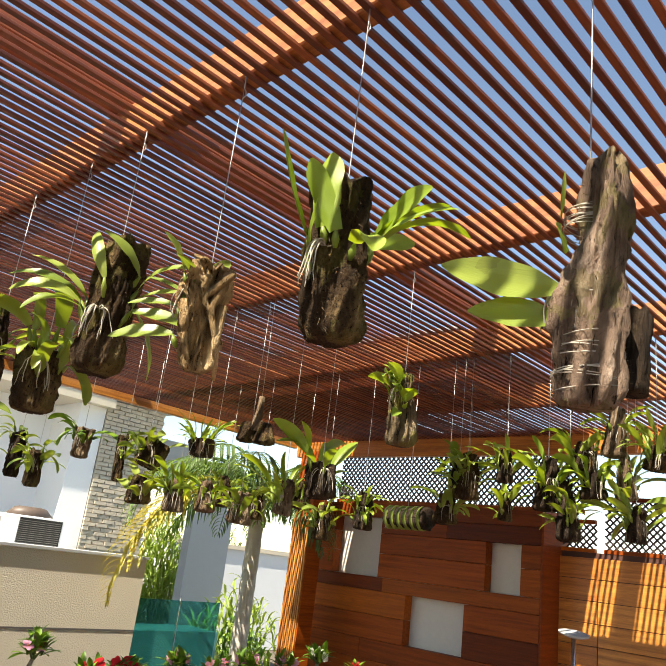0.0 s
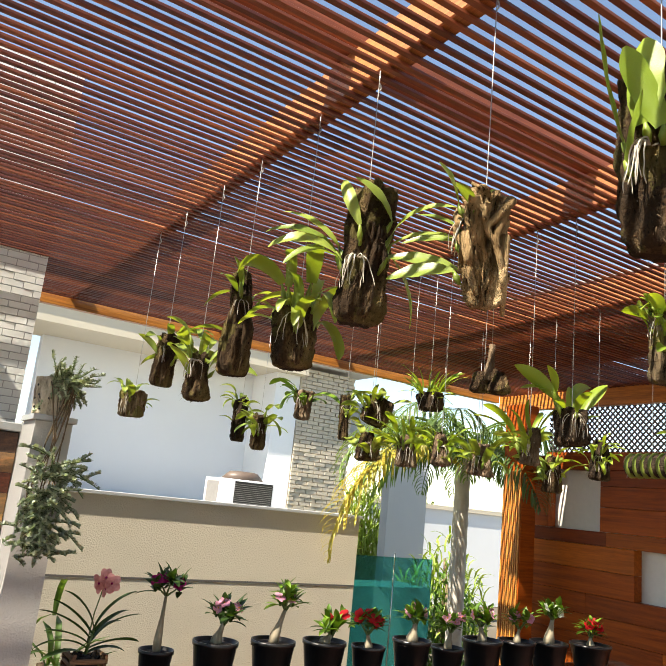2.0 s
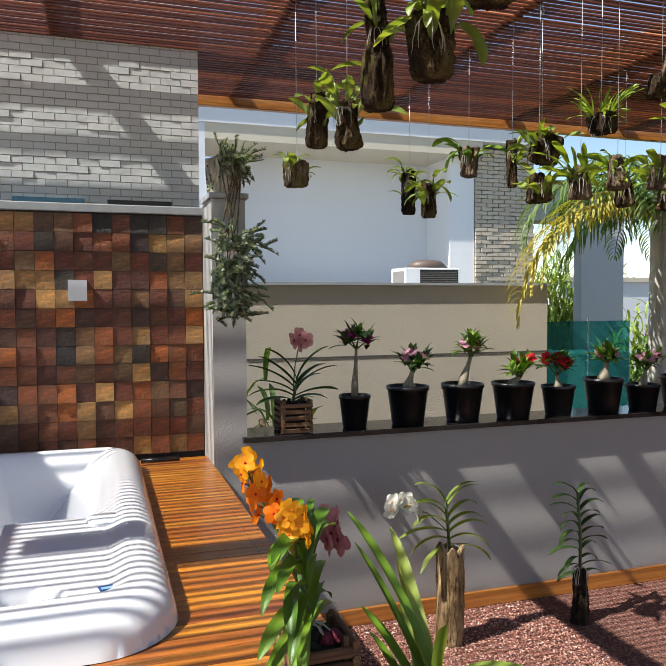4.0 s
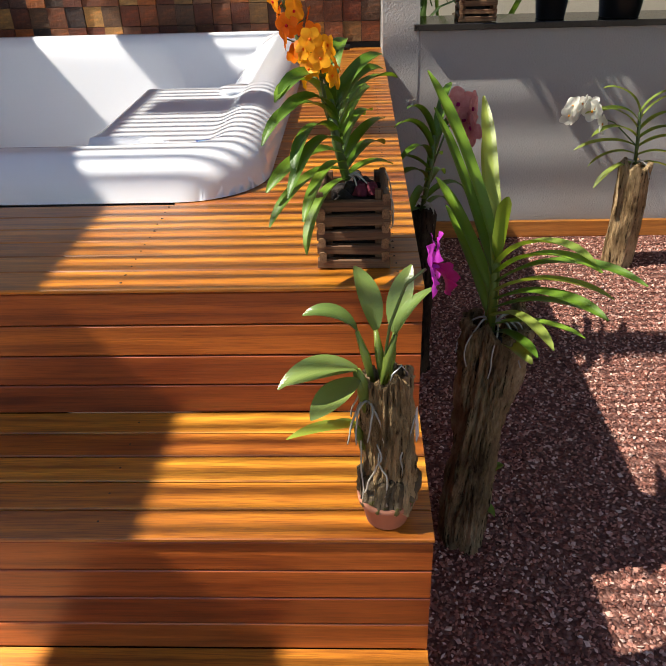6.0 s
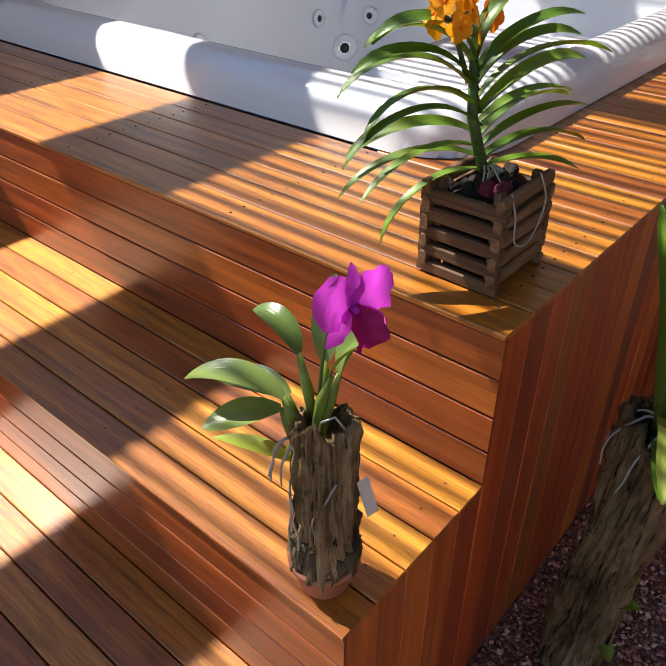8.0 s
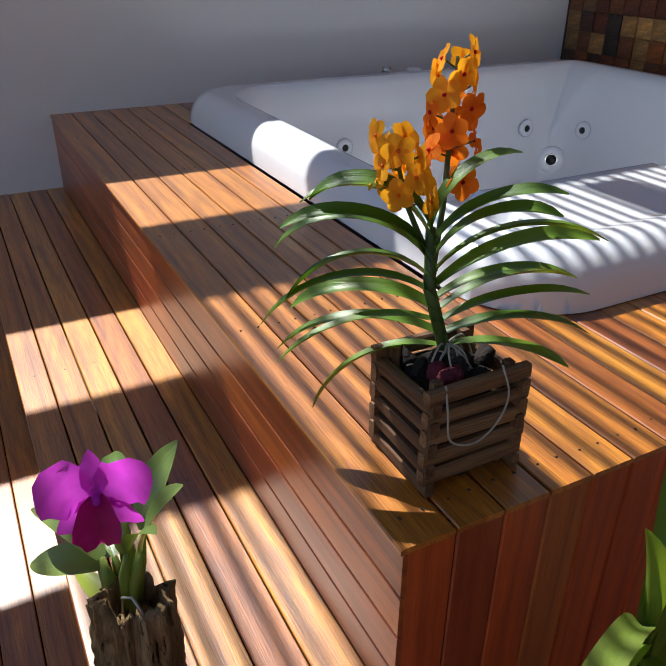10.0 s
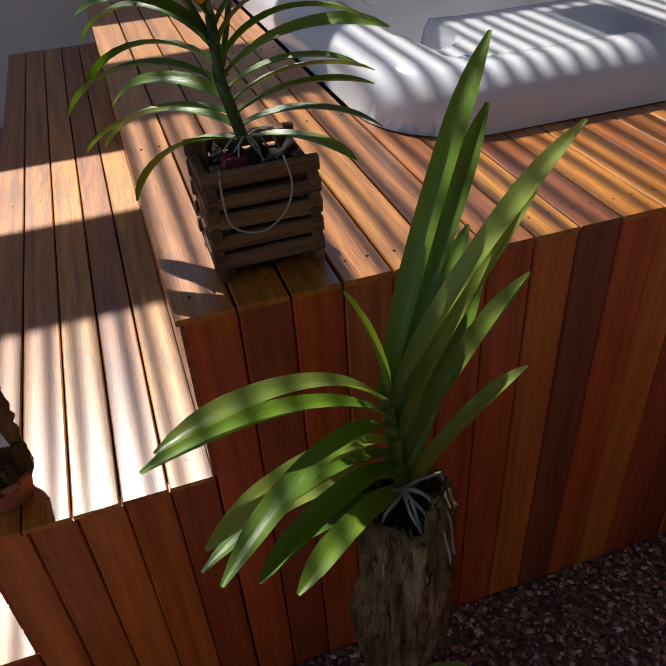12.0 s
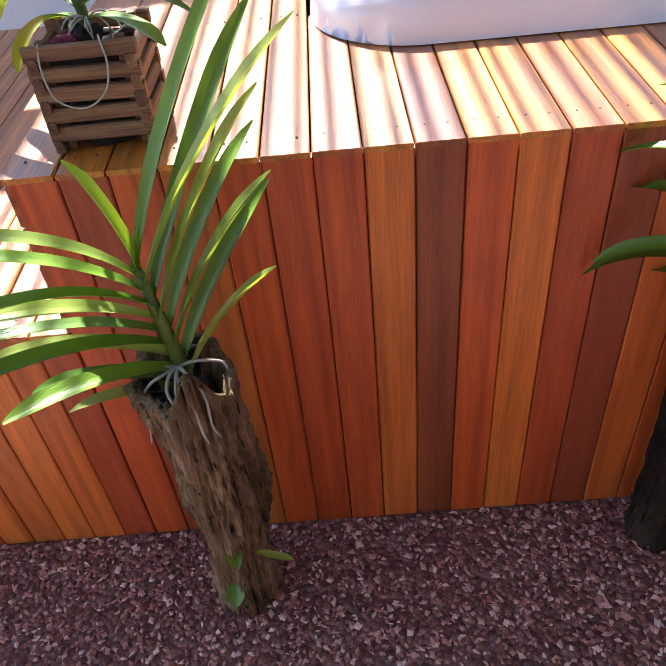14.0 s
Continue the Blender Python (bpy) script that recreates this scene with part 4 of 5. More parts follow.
# ---- magenta orchid on a stump in a terracotta pot, on the step ----
catt = thing("magenta_orchid", "magenta cattleya orchid on a bark stump in a terracotta pot", "orchid", pose(-0.073, -0.287, T1 + 0.001))
put("pot", lathe("pot", [(0.031, 0), (0.034, 0.002), (0.042, 0.042), (0.047, 0.044), (0.048, 0.056), (0.044, 0.056), (0.041, 0.046), (0.001, 0.044)], TERRA, 32), None, catt, "terracotta pot")
put("stump", log_mesh(0.038, 0.039, 0.235, BARK_PALE, 3, 0.36, hollow=0.03, seg=110, rings=60), Matrix.Translation((0, 0, 0.04)), catt, "ridged bark stump")
rng = random.Random(33)
for k in range(10):
    a = k * 0.63
    put("bark_chunk", log_mesh(0.013, 0.012, rng.uniform(0.035, 0.06), BARK_MOSS, 30 + k, 0.35, seg=22, rings=9), pose(0.034 * math.cos(a), 0.034 * math.sin(a), 0.046, rng.uniform(-12, 12), rng.uniform(-12, 12), 0), catt, "mossy chunk of bark")
for k in range(4):
    a, z = rng.uniform(-2.9, 0.3), rng.uniform(0.16, 0.27)
    pts = []
    for i in range(7):
        pts.append((0.044 * math.cos(a), 0.044 * math.sin(a), z))
        a, z = a + rng.uniform(-0.22, 0.22), z - rng.uniform(0.012, 0.028)
    put("root", tube("root", bend(pts, 3), 0.0015, ROOT, 6), None, catt)
put("plant_tag", box("tag", (-0.008, -0.0006, -0.07), (0.008, 0.0006, 0), TAG, 0.0003), pose(0.043, 0.02, 0.2, 0, -14, 70), catt, "white plant tag")
put("hanger", tube("hanger", [(0.0, -0.01, 0.26), (0.005, -0.008, 0.285), (0.018, 0.0, 0.295), (0.026, 0.006, 0.28), (0.026, 0.008, 0.262)], 0.0016, WIRE, 6), None, catt, "bent wire hook")
rng = random.Random(9)
for (bx, by, bz), h, az, ln, w, a0, a1 in (
    ((-0.03, -0.01, 0.25), 0.05, 205, 0.13, 0.042, 35, -40), ((-0.035, 0.0, 0.24), 0.05, 190, 0.105, 0.048, 10, -30),
    ((-0.035, -0.01, 0.24), 0.045, 225, 0.095, 0.045, -5, -25), ((-0.04, 0.0, 0.16), 0.03, 200, 0.11, 0.03, 15, -15),
    ((-0.02, 0.01, 0.26), 0.085, 175, 0.09, 0.032, 60, -35), ((-0.008, 0.008, 0.27), 0.07, 120, 0.10, 0.036, 75, 25),
    ((-0.002, 0.0, 0.27), 0.07, 60, 0.10, 0.036, 78, 40), ((-0.012, -0.004, 0.27), 0.075, 20, 0.09, 0.032, 70, 20),
    ((-0.035, 0.01, 0.15), 0.02, 160, 0.05, 0.02, 20, -20)):
    top = Vector((bx, by, bz + h)) + Vector((math.cos(radians(az)), math.sin(radians(az)), 0)) * h * 0.3
    put("pseudobulb", tube("bulb", [(bx, by, bz - 0.02), ((bx + top.x) / 2, (by + top.y) / 2, bz + h * 0.5), top], [0.003, 0.007, 0.003], LEAF_OLIVE, 8), None, catt)
    put("leaf", leaf(ln, w, a0, a1, LEAF_BRIGHT if h < 0.04 else LEAF_FLESHY, n=12, shape="oval", fold=0.14, twist=rng.uniform(-0.3, 0.3)), aim(top, az), catt)
roots(catt, (-0.03, -0.01, 0.24), 9, 0.07, 1.4, 6)
put("flower_stalk", tube("stalk", [(-0.01, 0, 0.27), (0.0, 0.0, 0.36), (0.02, -0.01, 0.43), (0.045, -0.015, 0.455)], 0.0022, STEM, 6), None, catt)
FC = aim((0.052, -0.017, 0.458), -14, 8)
cf = put("flower", lathe("throat", [(0.001, 0), (0.006, 0.004), (0.004, 0.012), (0.001, 0.014)], MAGENTA, 10), FC @ Matrix.Rotation(radians(90), 4, "Y") @ Matrix.Scale(0.78, 4), catt, "large magenta flower")
for ang, ln, w, sh in ((180, 0.062, 0.026, "oval"), (52, 0.058, 0.026, "oval"), (-52, 0.058, 0.026, "oval"), (122, 0.066, 0.074, "round"), (-122, 0.066, 0.074, "round")):
    put("petal", mesh_of("petal", *leaf_data(ln, w, 16, -8, n=9, shape=sh, fold=0.08, ruffle=0.09, twist=0.25), MAGENTA, True), Matrix.Rotation(radians(ang), 4, "Z"), cf)
put("lip", mesh_of("lip", *leaf_data(0.055, 0.052, 62, -30, n=10, shape="round", fold=0.4, ruffle=0.12), CRIMSON, True), Matrix.Identity(4), cf, "dark crimson frilled lip")

# ---- tall weathered log with a vanda, standing in the gravel ----
logv = thing("log_orchid", "large vanda orchid growing in a tall weathered hollow log", "orchid", pose(0.185, 0.195, 0.0))
put("log", log_mesh(0.052, 0.062, 0.66, DRIFT, 11, 0.34, hollow=0.05, seg=120, rings=110), pose(-0.04, 0.020, -0.005, -0.8, 3.6, 0), logv, "weathered hollow log")
rng = random.Random(17)
for k in range(7):
    a = rng.uniform(-1.2, 1.0)
    put("bark_chunk", log_mesh(0.010, 0.007, 0.03, SOIL, 60 + k, 0.4, seg=12, rings=4), pose(-0.005 + 0.025 * math.cos(a * 3), 0.012 + 0.03 * math.sin(a * 3), 0.615, rng.uniform(-50, 50), rng.uniform(-50, 50), 0), logv, "dark chunk of bark")
b0, b1 = Vector((-0.012, 0.030, 0.60)), Vector((-0.018, 0.004, 0.81))
put("stem", tube("stem", [b0, b0.lerp(b1, 0.5), b1], [0.011, 0.010, 0.007], LEAF_OLIVE, 8), None, logv)
for k in range(10):
    s = k / 9
    p = b0.lerp(b1, s * 0.93)
    put("leaf", leaf(rng.uniform(0.92, 1.08) * (0.18 + 0.17 * min(1.0, s * 1.3)), 0.029, 31 + 21 * s + rng.uniform(-4, 4), -10 + 3 * s + rng.uniform(-7, 7), LEAF if k % 3 else LEAF_OLIVE, n=16, fold=0.24, twist=rng.uniform(-0.35, 0.35)), aim(p, 300 + rng.uniform(-15, 15)), logv)
for k in range(8):
    s = k / 7
    p = b0.lerp(b1, 0.1 + s * 0.9)
    put("leaf", leaf(rng.uniform(0.92, 1.08) * (0.24 + 0.17 * s), 0.030, 63 + 5 * s + rng.uniform(-4, 4), 40 + 9 * s + rng.uniform(-6, 6), LEAF if k % 2 else LEAF_OLIVE, n=16, fold=0.26, twist=rng.uniform(-0.2, 0.3)), aim(p, 106 + (26 if k % 2 else -22) * rng.uniform(0.4, 1.0)), logv)
put("leaf", leaf(0.16, 0.028, 84, 62, LEAF_BRIGHT, n=12, fold=0.26), aim(b1, 270), logv)
roots(logv, (-0.005, 0.02, 0.655), 10, 0.12, 0.75, 8, 0.0026)
put("sprout", leaf(0.05, 0.03, 40, -10, LEAF_BRIGHT, shape="oval"), aim((0.012, 0.02, 0.22), 20), logv)
put("sprout", leaf(0.05, 0.035, -30, -60, LEAF, shape="oval"), aim((0.006, 0.012, 0.12), 350), logv)
put("sprout", leaf(0.07, 0.014, 10, 0, LEAF_BRIGHT), aim((0.004, 0.06, 0.2), 70), logv)

log2 = thing("pink_orchid", "dusky pink vanda orchid on a dark stump by the deck", "orchid", pose(0.085, 1.02, 0.0))
put("log", log_mesh(0.045, 0.045, 0.60, BARK_DARK, 14, 0.25, seg=40, rings=30), None, log2, "dark rough stump")
fan(log2, (0.0, 0, 0.6), (0.03, 0.0, 0.84), 60, 8, LEAF, 0.27, 0.026, 23, up=(70, 25), down=(-10, -60))
roots(log2, (0.0, 0, 0.62), 8, 0.08, 1.3, 12, 0.003)
put("flower_stalk", tube("stalk", [(0.02, 0, 0.72), (0.07, 0.03, 0.85), (0.11, 0.06, 0.89)], 0.003, STEM, 6), None, log2)
for k, (dx, dy, dz) in enumerate(((0.10, 0.04, 0.92), (0.12, 0.05, 0.87), (0.145, 0.06, 0.90), (0.10, 0.02, 0.86), (0.14, 0.03, 0.85))):
    petal_ring((dx, dy, dz), (-80 + 25 * k, 5), PINK_P, 0.056, 5, log2, CRIMSON, 200 + k)

log3 = thing("white_orchid", "white flowered vanda orchid on a pale wooden stump", "orchid", pose(1.06, 1.88, 0.0))
put("stump", log_mesh(0.062, 0.065, 0.46, BARK_PALE, 17, 0.16, hollow=0.02, seg=56, rings=34), None, log3, "pale split stump")
fan(log3, (0, 0, 0.46), (-0.02, 0, 0.68), 5, 7, LEAF_OLIVE, 0.27, 0.028, 29, up=(66, 15), down=(-20, -60))
roots(log3, (0, 0, 0.47), 7, 0.1, 0.8, 15, 0.003)
put("flower_stalk", tube("stalk", [(-0.01, 0, 0.54), (-0.12, -0.01, 0.64), (-0.24, 0.0, 0.68)], 0.003, STEM, 6), None, log3)
rng = random.Random(31)
for k in range(9):
    petal_ring((-0.25 + rng.uniform(-0.07, 0.07), rng.uniform(-0.05, 0.03), 0.69 + rng.uniform(-0.05, 0.05)), (-100 + rng.uniform(-60, 60), rng.uniform(-10, 30)), WHITE_P, 0.042, 5, log3, YELLOW, 230 + k)

vd = thing("dark_vanda", "dark leaved vanda on a knot of pale roots in the gravel", "orchid", pose(1.80, 1.88, 0.0))
put("root_knot", log_mesh(0.05, 0.03, 0.26, BARK_DARK, 19, 0.4, seg=28, rings=18), None, vd)
fan(vd, (0, 0, 0.24), (-0.02, 0.0, 0.66), 12, 11, LEAF_DARK, 0.20, 0.024, 37, up=(60, 12), down=(-25, -45))
roots(vd, (0, 0, 0.27), 16, 0.09, 1.6, 18, 0.003)

# ---- planter and potted desert roses on the ledge ----
SZ = 0.993
pl = thing("ledge_orchid", "vanda with dusky pink bloom in a slatted crate on the ledge", "orchid", pose(0.40, 2.27, SZ))
crate(pl, 0.155, 0.15, 0.16, 6)
fan(pl, (0, 0, 0.15), (0.02, 0, 0.25), 4, 6, LEAF_DARK, 0.27, 0.033, 41, up=(66, 16), down=(22, -30), spread=30)
put("flower_stalk", tube("stalk", [(0, 0, 0.2), (0.01, 0.0, 0.32), (0.03, 0, 0.42)], 0.003, STEM, 6), None, pl)
for k in range(4):
    petal_ring((0.03 + 0.03 * math.cos(k * 1.6), -0.02, 0.45 + 0.025 * math.sin(k * 1.6)), (-90 + 20 * k, 10), PINK_P, 0.045, 5, pl, CRIMSON, 260 + k)


def desert_rose(x, r, h, th, lean, flower, nflow, seed, leafn=34, dark=False, caud=0.03, bloom=0.032):
    """A black pot with a swollen-trunked desert rose."""
    rng = random.Random(seed)
    ad = thing("desert_rose", "desert rose with swollen trunk in a black plastic pot", "potted plant", pose(x, 2.275, SZ), "desert roses on the ledge")
    put("pot", lathe("pot", [(r * 0.72, 0), (r * 0.74, 0.003), (r * 0.95, h * 0.9), (r, h * 0.9), (r, h), (r * 0.93, h), (r * 0.9, h * 0.88), (0.001, h * 0.87)], BLACK, 30), None, ad, "black plastic pot")
    put("soil", lathe("soil", [(r * 0.9, h * 0.86), (r * 0.7, h * 0.93), (0.001, h * 0.95)], SOIL, 18, 0.15, seed), None, ad, "bark chip soil")
    z = h * 0.9
    top = Vector((lean, 0, z + th))
    put("trunk", tube("trunk", [(0, 0, z), (lean * 0.1, 0, z + th * 0.25), (lean * 0.55, 0.0, z + th * 0.6), top], [caud, caud * 0.95, caud * 0.5, caud * 0.32], plain("caudex%d" % seed, (0.34, 0.29, 0.2), 0.8, vary=0.3, bump=0.002), 12), None, ad, "swollen grey trunk")
    tips = []
    for k in range(4):
        a = k * 1.57 + rng.uniform(-0.4, 0.4)
        t = top + Vector((math.cos(a) * rng.uniform(0.03, 0.075), math.sin(a) * rng.uniform(0.02, 0.06), rng.uniform(0.03, 0.075)))
        put("branch", tube("branch", [top - Vector((0, 0, 0.01)), (top + t) / 2 + Vector((0, 0, -0.006)), t], [caud * 0.3, caud * 0.2, caud * 0.15], STEM, 7), None, ad)
        tips.append(t)
    lm = [leaf(0.088 * q, 0.030 * q, 25, -10, LEAF_DARK if dark else LEAF, n=5, shape="oval", fold=0.12) for q in (0.8, 1.0, 1.2)]
    for k in range(int(leafn * 1.5)):
        t = tips[k % 4]
        put("leaf", lm[k % 3], aim(t - Vector((0, 0, rng.uniform(0, 0.03))), rng.uniform(0, 360), rng.uniform(-25, 60)), ad)
    for k in range(nflow):
        t = tips[k % 4] + Vector((rng.uniform(-0.02, 0.02), -0.015 + rng.uniform(-0.01, 0.01), rng.uniform(0.01, 0.03)))
        petal_ring(t, (-100 + rng.uniform(-50, 50), rng.uniform(5, 50)), flower, bloom, 5, ad, YELLOW if flower is ROSE_P else flower, seed * 10 + k)


desert_rose(0.725, 0.082, 0.165, 0.26, 0.01, CRIMSON, 3, 2, 44, True, 0.020)
desert_rose(1.02, 0.112, 0.20, 0.10, 0.03, ROSE_P, 3, 3, 44, True, 0.03)
desert_rose(1.34, 0.115, 0.20, 0.17, 0.05, ROSE_P, 3, 4, 46, False, 0.028)
desert_rose(1.65, 0.118, 0.195, 0.05, 0.04, RED_P, 2, 5, 34, False, 0.034)
desert_rose(1.94, 0.095, 0.165, 0.08, -0.01, RED_P, 6, 6, 44, False, 0.026, 0.040)
desert_rose(2.245, 0.112, 0.195, 0.11, 0.02, ROSE_P, 3, 7, 40, False, 0.036)
desert_rose(2.52, 0.10, 0.15, 0.10, 0.02, ROSE_P, 5, 8, 36, False, 0.026)
desert_rose(2.80, 0.125, 0.19, 0.10, -0.02, ROSE_P, 4, 9, 40, False, 0.03)
desert_rose(3.10, 0.12, 0.18, 0.09, 0.02, ROSE_P, 4, 10, 30, False, 0.026)
desert_rose(3.40, 0.125, 0.17, 0.16, 0.03, WHITE_P, 4, 11, 44, False, 0.036)
desert_rose(3.82, 0.14, 0.15, 0.06, 0.0, RED_P, 12, 12, 44, False, 0.03)

# ---- trailing succulent on the pillar ----
structure("pillar_cap", box("cap", (-0.018, LOW_Y - 0.018, 2.116), (0.168, MOS_Y - 0.04, 2.14), SHADE_GREY, 0.003), "grey cap on the plastered pillar", "coping")
suc = thing("succulent_planter", "grey green succulent trailing from a pale bark planter on the pillar", "potted plant", pose(0.065, 2.285, 2.141))
put("planter", log_mesh(0.075, 0.082, 0.165, BIRCH, 44, 0.10, hollow=0.03, seg=40, rings=14), None, suc, "whitish bark planter")
rng = random.Random(44)
for k in range(14):
    a, z = rng.uniform(-3.0, -0.2), rng.uniform(0.02, 0.15)
    put("knot", lathe("knot", [(0.0005, 0.004), (0.005, 0.003), (0.006, 0)], BLACK, 8), aim((0.079 * math.cos(a), 0.079 * math.sin(a), z), math.degrees(a)) @ Matrix.Rotation(radians(90), 4, "Y"), suc)
lv = leaf(0.018, 0.0105, 30, 5, LEAF_BLUE, n=3, shape="oval", fold=0.05)
for k in range(270):
    low = k < 190
    if low:
        # long stems that hang bare and then branch into a bushy mass
        s = rng.random()
        c = Vector((0.015 + rng.gauss(0, 0.055) * (1.15 - 0.5 * s), -0.16 + rng.uniform(-0.05, 0.02), -0.17 - 0.42 * s))
        d = Vector((rng.uniform(-1, 1), rng.uniform(-1.0, 0.15), rng.uniform(-0.7, 0.5))).normalized()
        ln = rng.uniform(0.06, 0.15) * (1.1 - 0.5 * s)
    else:
        c = Vector((rng.uniform(-0.03, 0.08), rng.uniform(-0.08, 0.02), 0.13 + rng.uniform(-0.02, 0.03)))
        d = Vector((rng.uniform(-0.4, 1.0), rng.uniform(-1, 0.3), rng.uniform(-0.7, 0.9))).normalized()
        ln = rng.uniform(0.07, 0.17)
    pts, p = [], c.copy()
    for i in range(6):
        pts.append(p.copy())
        p = p + d * ln / 5
        d = (d + Vector((rng.uniform(-0.2, 0.2), rng.uniform(-0.2, 0.1), rng.uniform(-0.25, 0.1)))).normalized()
    put("stem", tube("stem", pts, 0.0022, STEM, 5), None, suc)
    sp = []
    for i in range(52):
        q = i / 52 * 4.9
        m = aim(pts[int(q)].lerp(pts[int(q) + 1], q % 1), rng.uniform(0, 360), rng.uniform(-30, 50))
        sp.append(([m @ v.co for v in lv.vertices], [tuple(f.vertices) for f in lv.polygons]))
    tagged(put("foliage", mesh_of("foliage", *join(sp), LEAF_BLUE, True), None, suc), kind="stuff")
for k in range(9):
    x0, x1 = rng.uniform(-0.05, 0.08), rng.uniform(-0.06, 0.06)
    put("vine", tube("vine", [(x0, -0.07, 0.15), (x0, -0.12, 0.12), ((x0 + x1) / 2 + rng.uniform(-0.02, 0.02), -0.125, -0.1), (x1, -0.13, -0.3), (x1 * 0.7, -0.14, -0.5)], 0.003, FIBRE, 6), None, suc, "bare brown stem")

# ---- hanging orchids ----
def hang(x, y, zb, zt, r, mat, lm, nl, L, W, seed, shape="oval", a=(50, -30), taper=1.0, nroot=4, az0=None, tilt=0.0, words="", bulbs=True, zl=0.75, rough=0.3, top=1.0):
    """A piece of bark or fibre on a wire from the pergola, with leaves growing on it."""
    rng = random.Random(seed)
    h = zt - zb
    ob = thing("hanging_orchid", words or "orchid growing on a bark log hung by wire", "orchid", pose(x, y, zb), "orchids hanging from the pergola")
    lean = pose(0, 0, 0, rng.uniform(-6, 6), tilt + rng.uniform(-4, 4), 0)
    put("log", log_mesh(r * taper, r * top, h, mat, seed, rough * 1.25, seg=64, rings=42, rounded=True), lean, ob)
    V, F = [], []
    for k in range(520):
        s, az = rng.uniform(0.0, 0.92), rng.uniform(0, 6.28)
        q = (r * taper + (r * top - r * taper) * s) * (0.72 + 0.28 * min(1.0, math.sqrt(s * 12))) * 0.97
        b = Vector((q * math.cos(az), q * math.sin(az), s * h))
        e = b + Vector((math.cos(az) * rng.uniform(0.002, 0.011), math.sin(az) * rng.uniform(0.002, 0.011), 0)) + Vector((rng.uniform(-1, 1), rng.uniform(-1, 1), rng.uniform(-1.3, 0.8))) * 0.012
        w = Vector((-math.sin(az), math.cos(az), 0.4)) * 0.0007
        i = len(V)
        V += [b - w, b + w, e]
        F.append((i, i + 1, i + 2))
    tagged(put("fibre", mesh_of("fibre", V, F, FIBRE), lean, ob), kind="stuff")
    put("wire", tube("wire", [(0, 0, h - 0.01), (0.0, 0.0, h + 0.03), (0, 0, (PZ - zb + h) / 2), (0, 0, PZ - zb - 0.02)], 0.0014, WIRE, 6), None, ob, "thin galvanised wire")
    put("hook", tube("hook", [(0.0, 0, PZ - zb - 0.075), (0.008, 0, PZ - zb - 0.06), (0.006, 0, PZ - zb - 0.05), (0, 0, PZ - zb - 0.045), (0, 0, PZ - zb - 0.005)], 0.002, WIRE, 6), None, ob, "small wire hook")
    ms = [leaf(L * q, W * q * 1.25, a[0] + d, a[1] + d, lm, n=9, shape=shape, fold=0.14, twist=tw) for q, d, tw in ((0.75, 15, 0.3), (1.0, 0, -0.3), (1.15, -12, 0.6), (0.9, 25, 0.0), (0.8, -45, -0.4), (0.6, -30, 0.2))]
    for k in range(int(nl * 1.5)):
        az = rng.uniform(0, 360) if az0 is None else az0 + rng.uniform(-75, 75)
        z = h * min(1.0, max(0.15, zl + rng.uniform(-0.4, 0.22)))
        c = Vector((math.cos(radians(az)) * r * 0.85, math.sin(radians(az)) * r * 0.85, z))
        if bulbs and k % 2 == 0:
            e = c + Vector((math.cos(radians(az)) * 0.025, math.sin(radians(az)) * 0.025, L * rng.uniform(0.15, 0.4)))
            put("pseudobulb", tube("bulb", [c, (c + e) / 2, e], [0.004, 0.009, 0.003], LEAF_OLIVE, 7), None, ob)
            c = e
        put("leaf", ms[k % 6], aim(c, az + rng.uniform(-40, 40), rng.uniform(-20, 20), rng.uniform(-35, 35)), ob)
    ra = radians(az0 if az0 is not None else 230)
    roots(ob, (r * 0.8 * math.cos(ra), r * 0.8 * math.sin(ra), h * min(0.8, zl)), nroot + 5, r * 1.7, 2.0, seed, 0.0018)
    return ob


def grow(ob, r, rows, mat, shape="strap", seed=1, bulb=0.0):
    """Leaves by azimuth, height, first and last slope, length, width and roll, from a trunk of radius r."""
    rng = random.Random(seed)
    for az, z, a0, a1, ln, w, roll in rows:
        c = Vector((math.cos(radians(az)) * r, math.sin(radians(az)) * r, z))
        if bulb:
            e = c + Vector((math.cos(radians(az)) * bulb * 0.5, math.sin(radians(az)) * bulb * 0.5, bulb))
            put("pseudobulb", tube("bulb", [c, (c + e) / 2, e], [0.004, 0.008, 0.003], LEAF_OLIVE, 8), None, ob)
            c = e
        put("leaf", leaf(ln, w * 1.08, a0, a1, mat, n=14, shape=shape, fold=0.15, twist=rng.uniform(-0.25, 0.25), ruffle=0.03), aim(c, az, 0, roll * 1.2), ob)


bright = hang(0.42, -0.46, 2.345, 2.665, 0.056, FERN, LEAF_BRIGHT, 0, 0.1, 0.03, 61, az0=190, words="bright green orchid with broad leaves on a mossy log", zl=0.55, nroot=8)
grow(bright, 0.05, [(140, 0.17, 62, 78, 0.22, 0.036, -40), (60, 0.20, 88, 70, 0.21, 0.036, 60), (190, 0.18, 80, 100, 0.16, 0.060, 0), (-40, 0.18, 78, 55, 0.19, 0.050, 60),
                    (-35, 0.17, 62, 8, 0.20, 0.036, 25), (-50, 0.16, 55, -35, 0.21, 0.044, 15), (-62, 0.17, 48, 0, 0.17, 0.036, 20), (250, 0.15, 20, -85, 0.10, 0.045, 0),
                    (150, 0.13, 75, 95, 0.12, 0.030, -40), (215, 0.17, 85, 70, 0.15, 0.04, 20)], LEAF_BRIGHT, "strap", 3, 0.03)
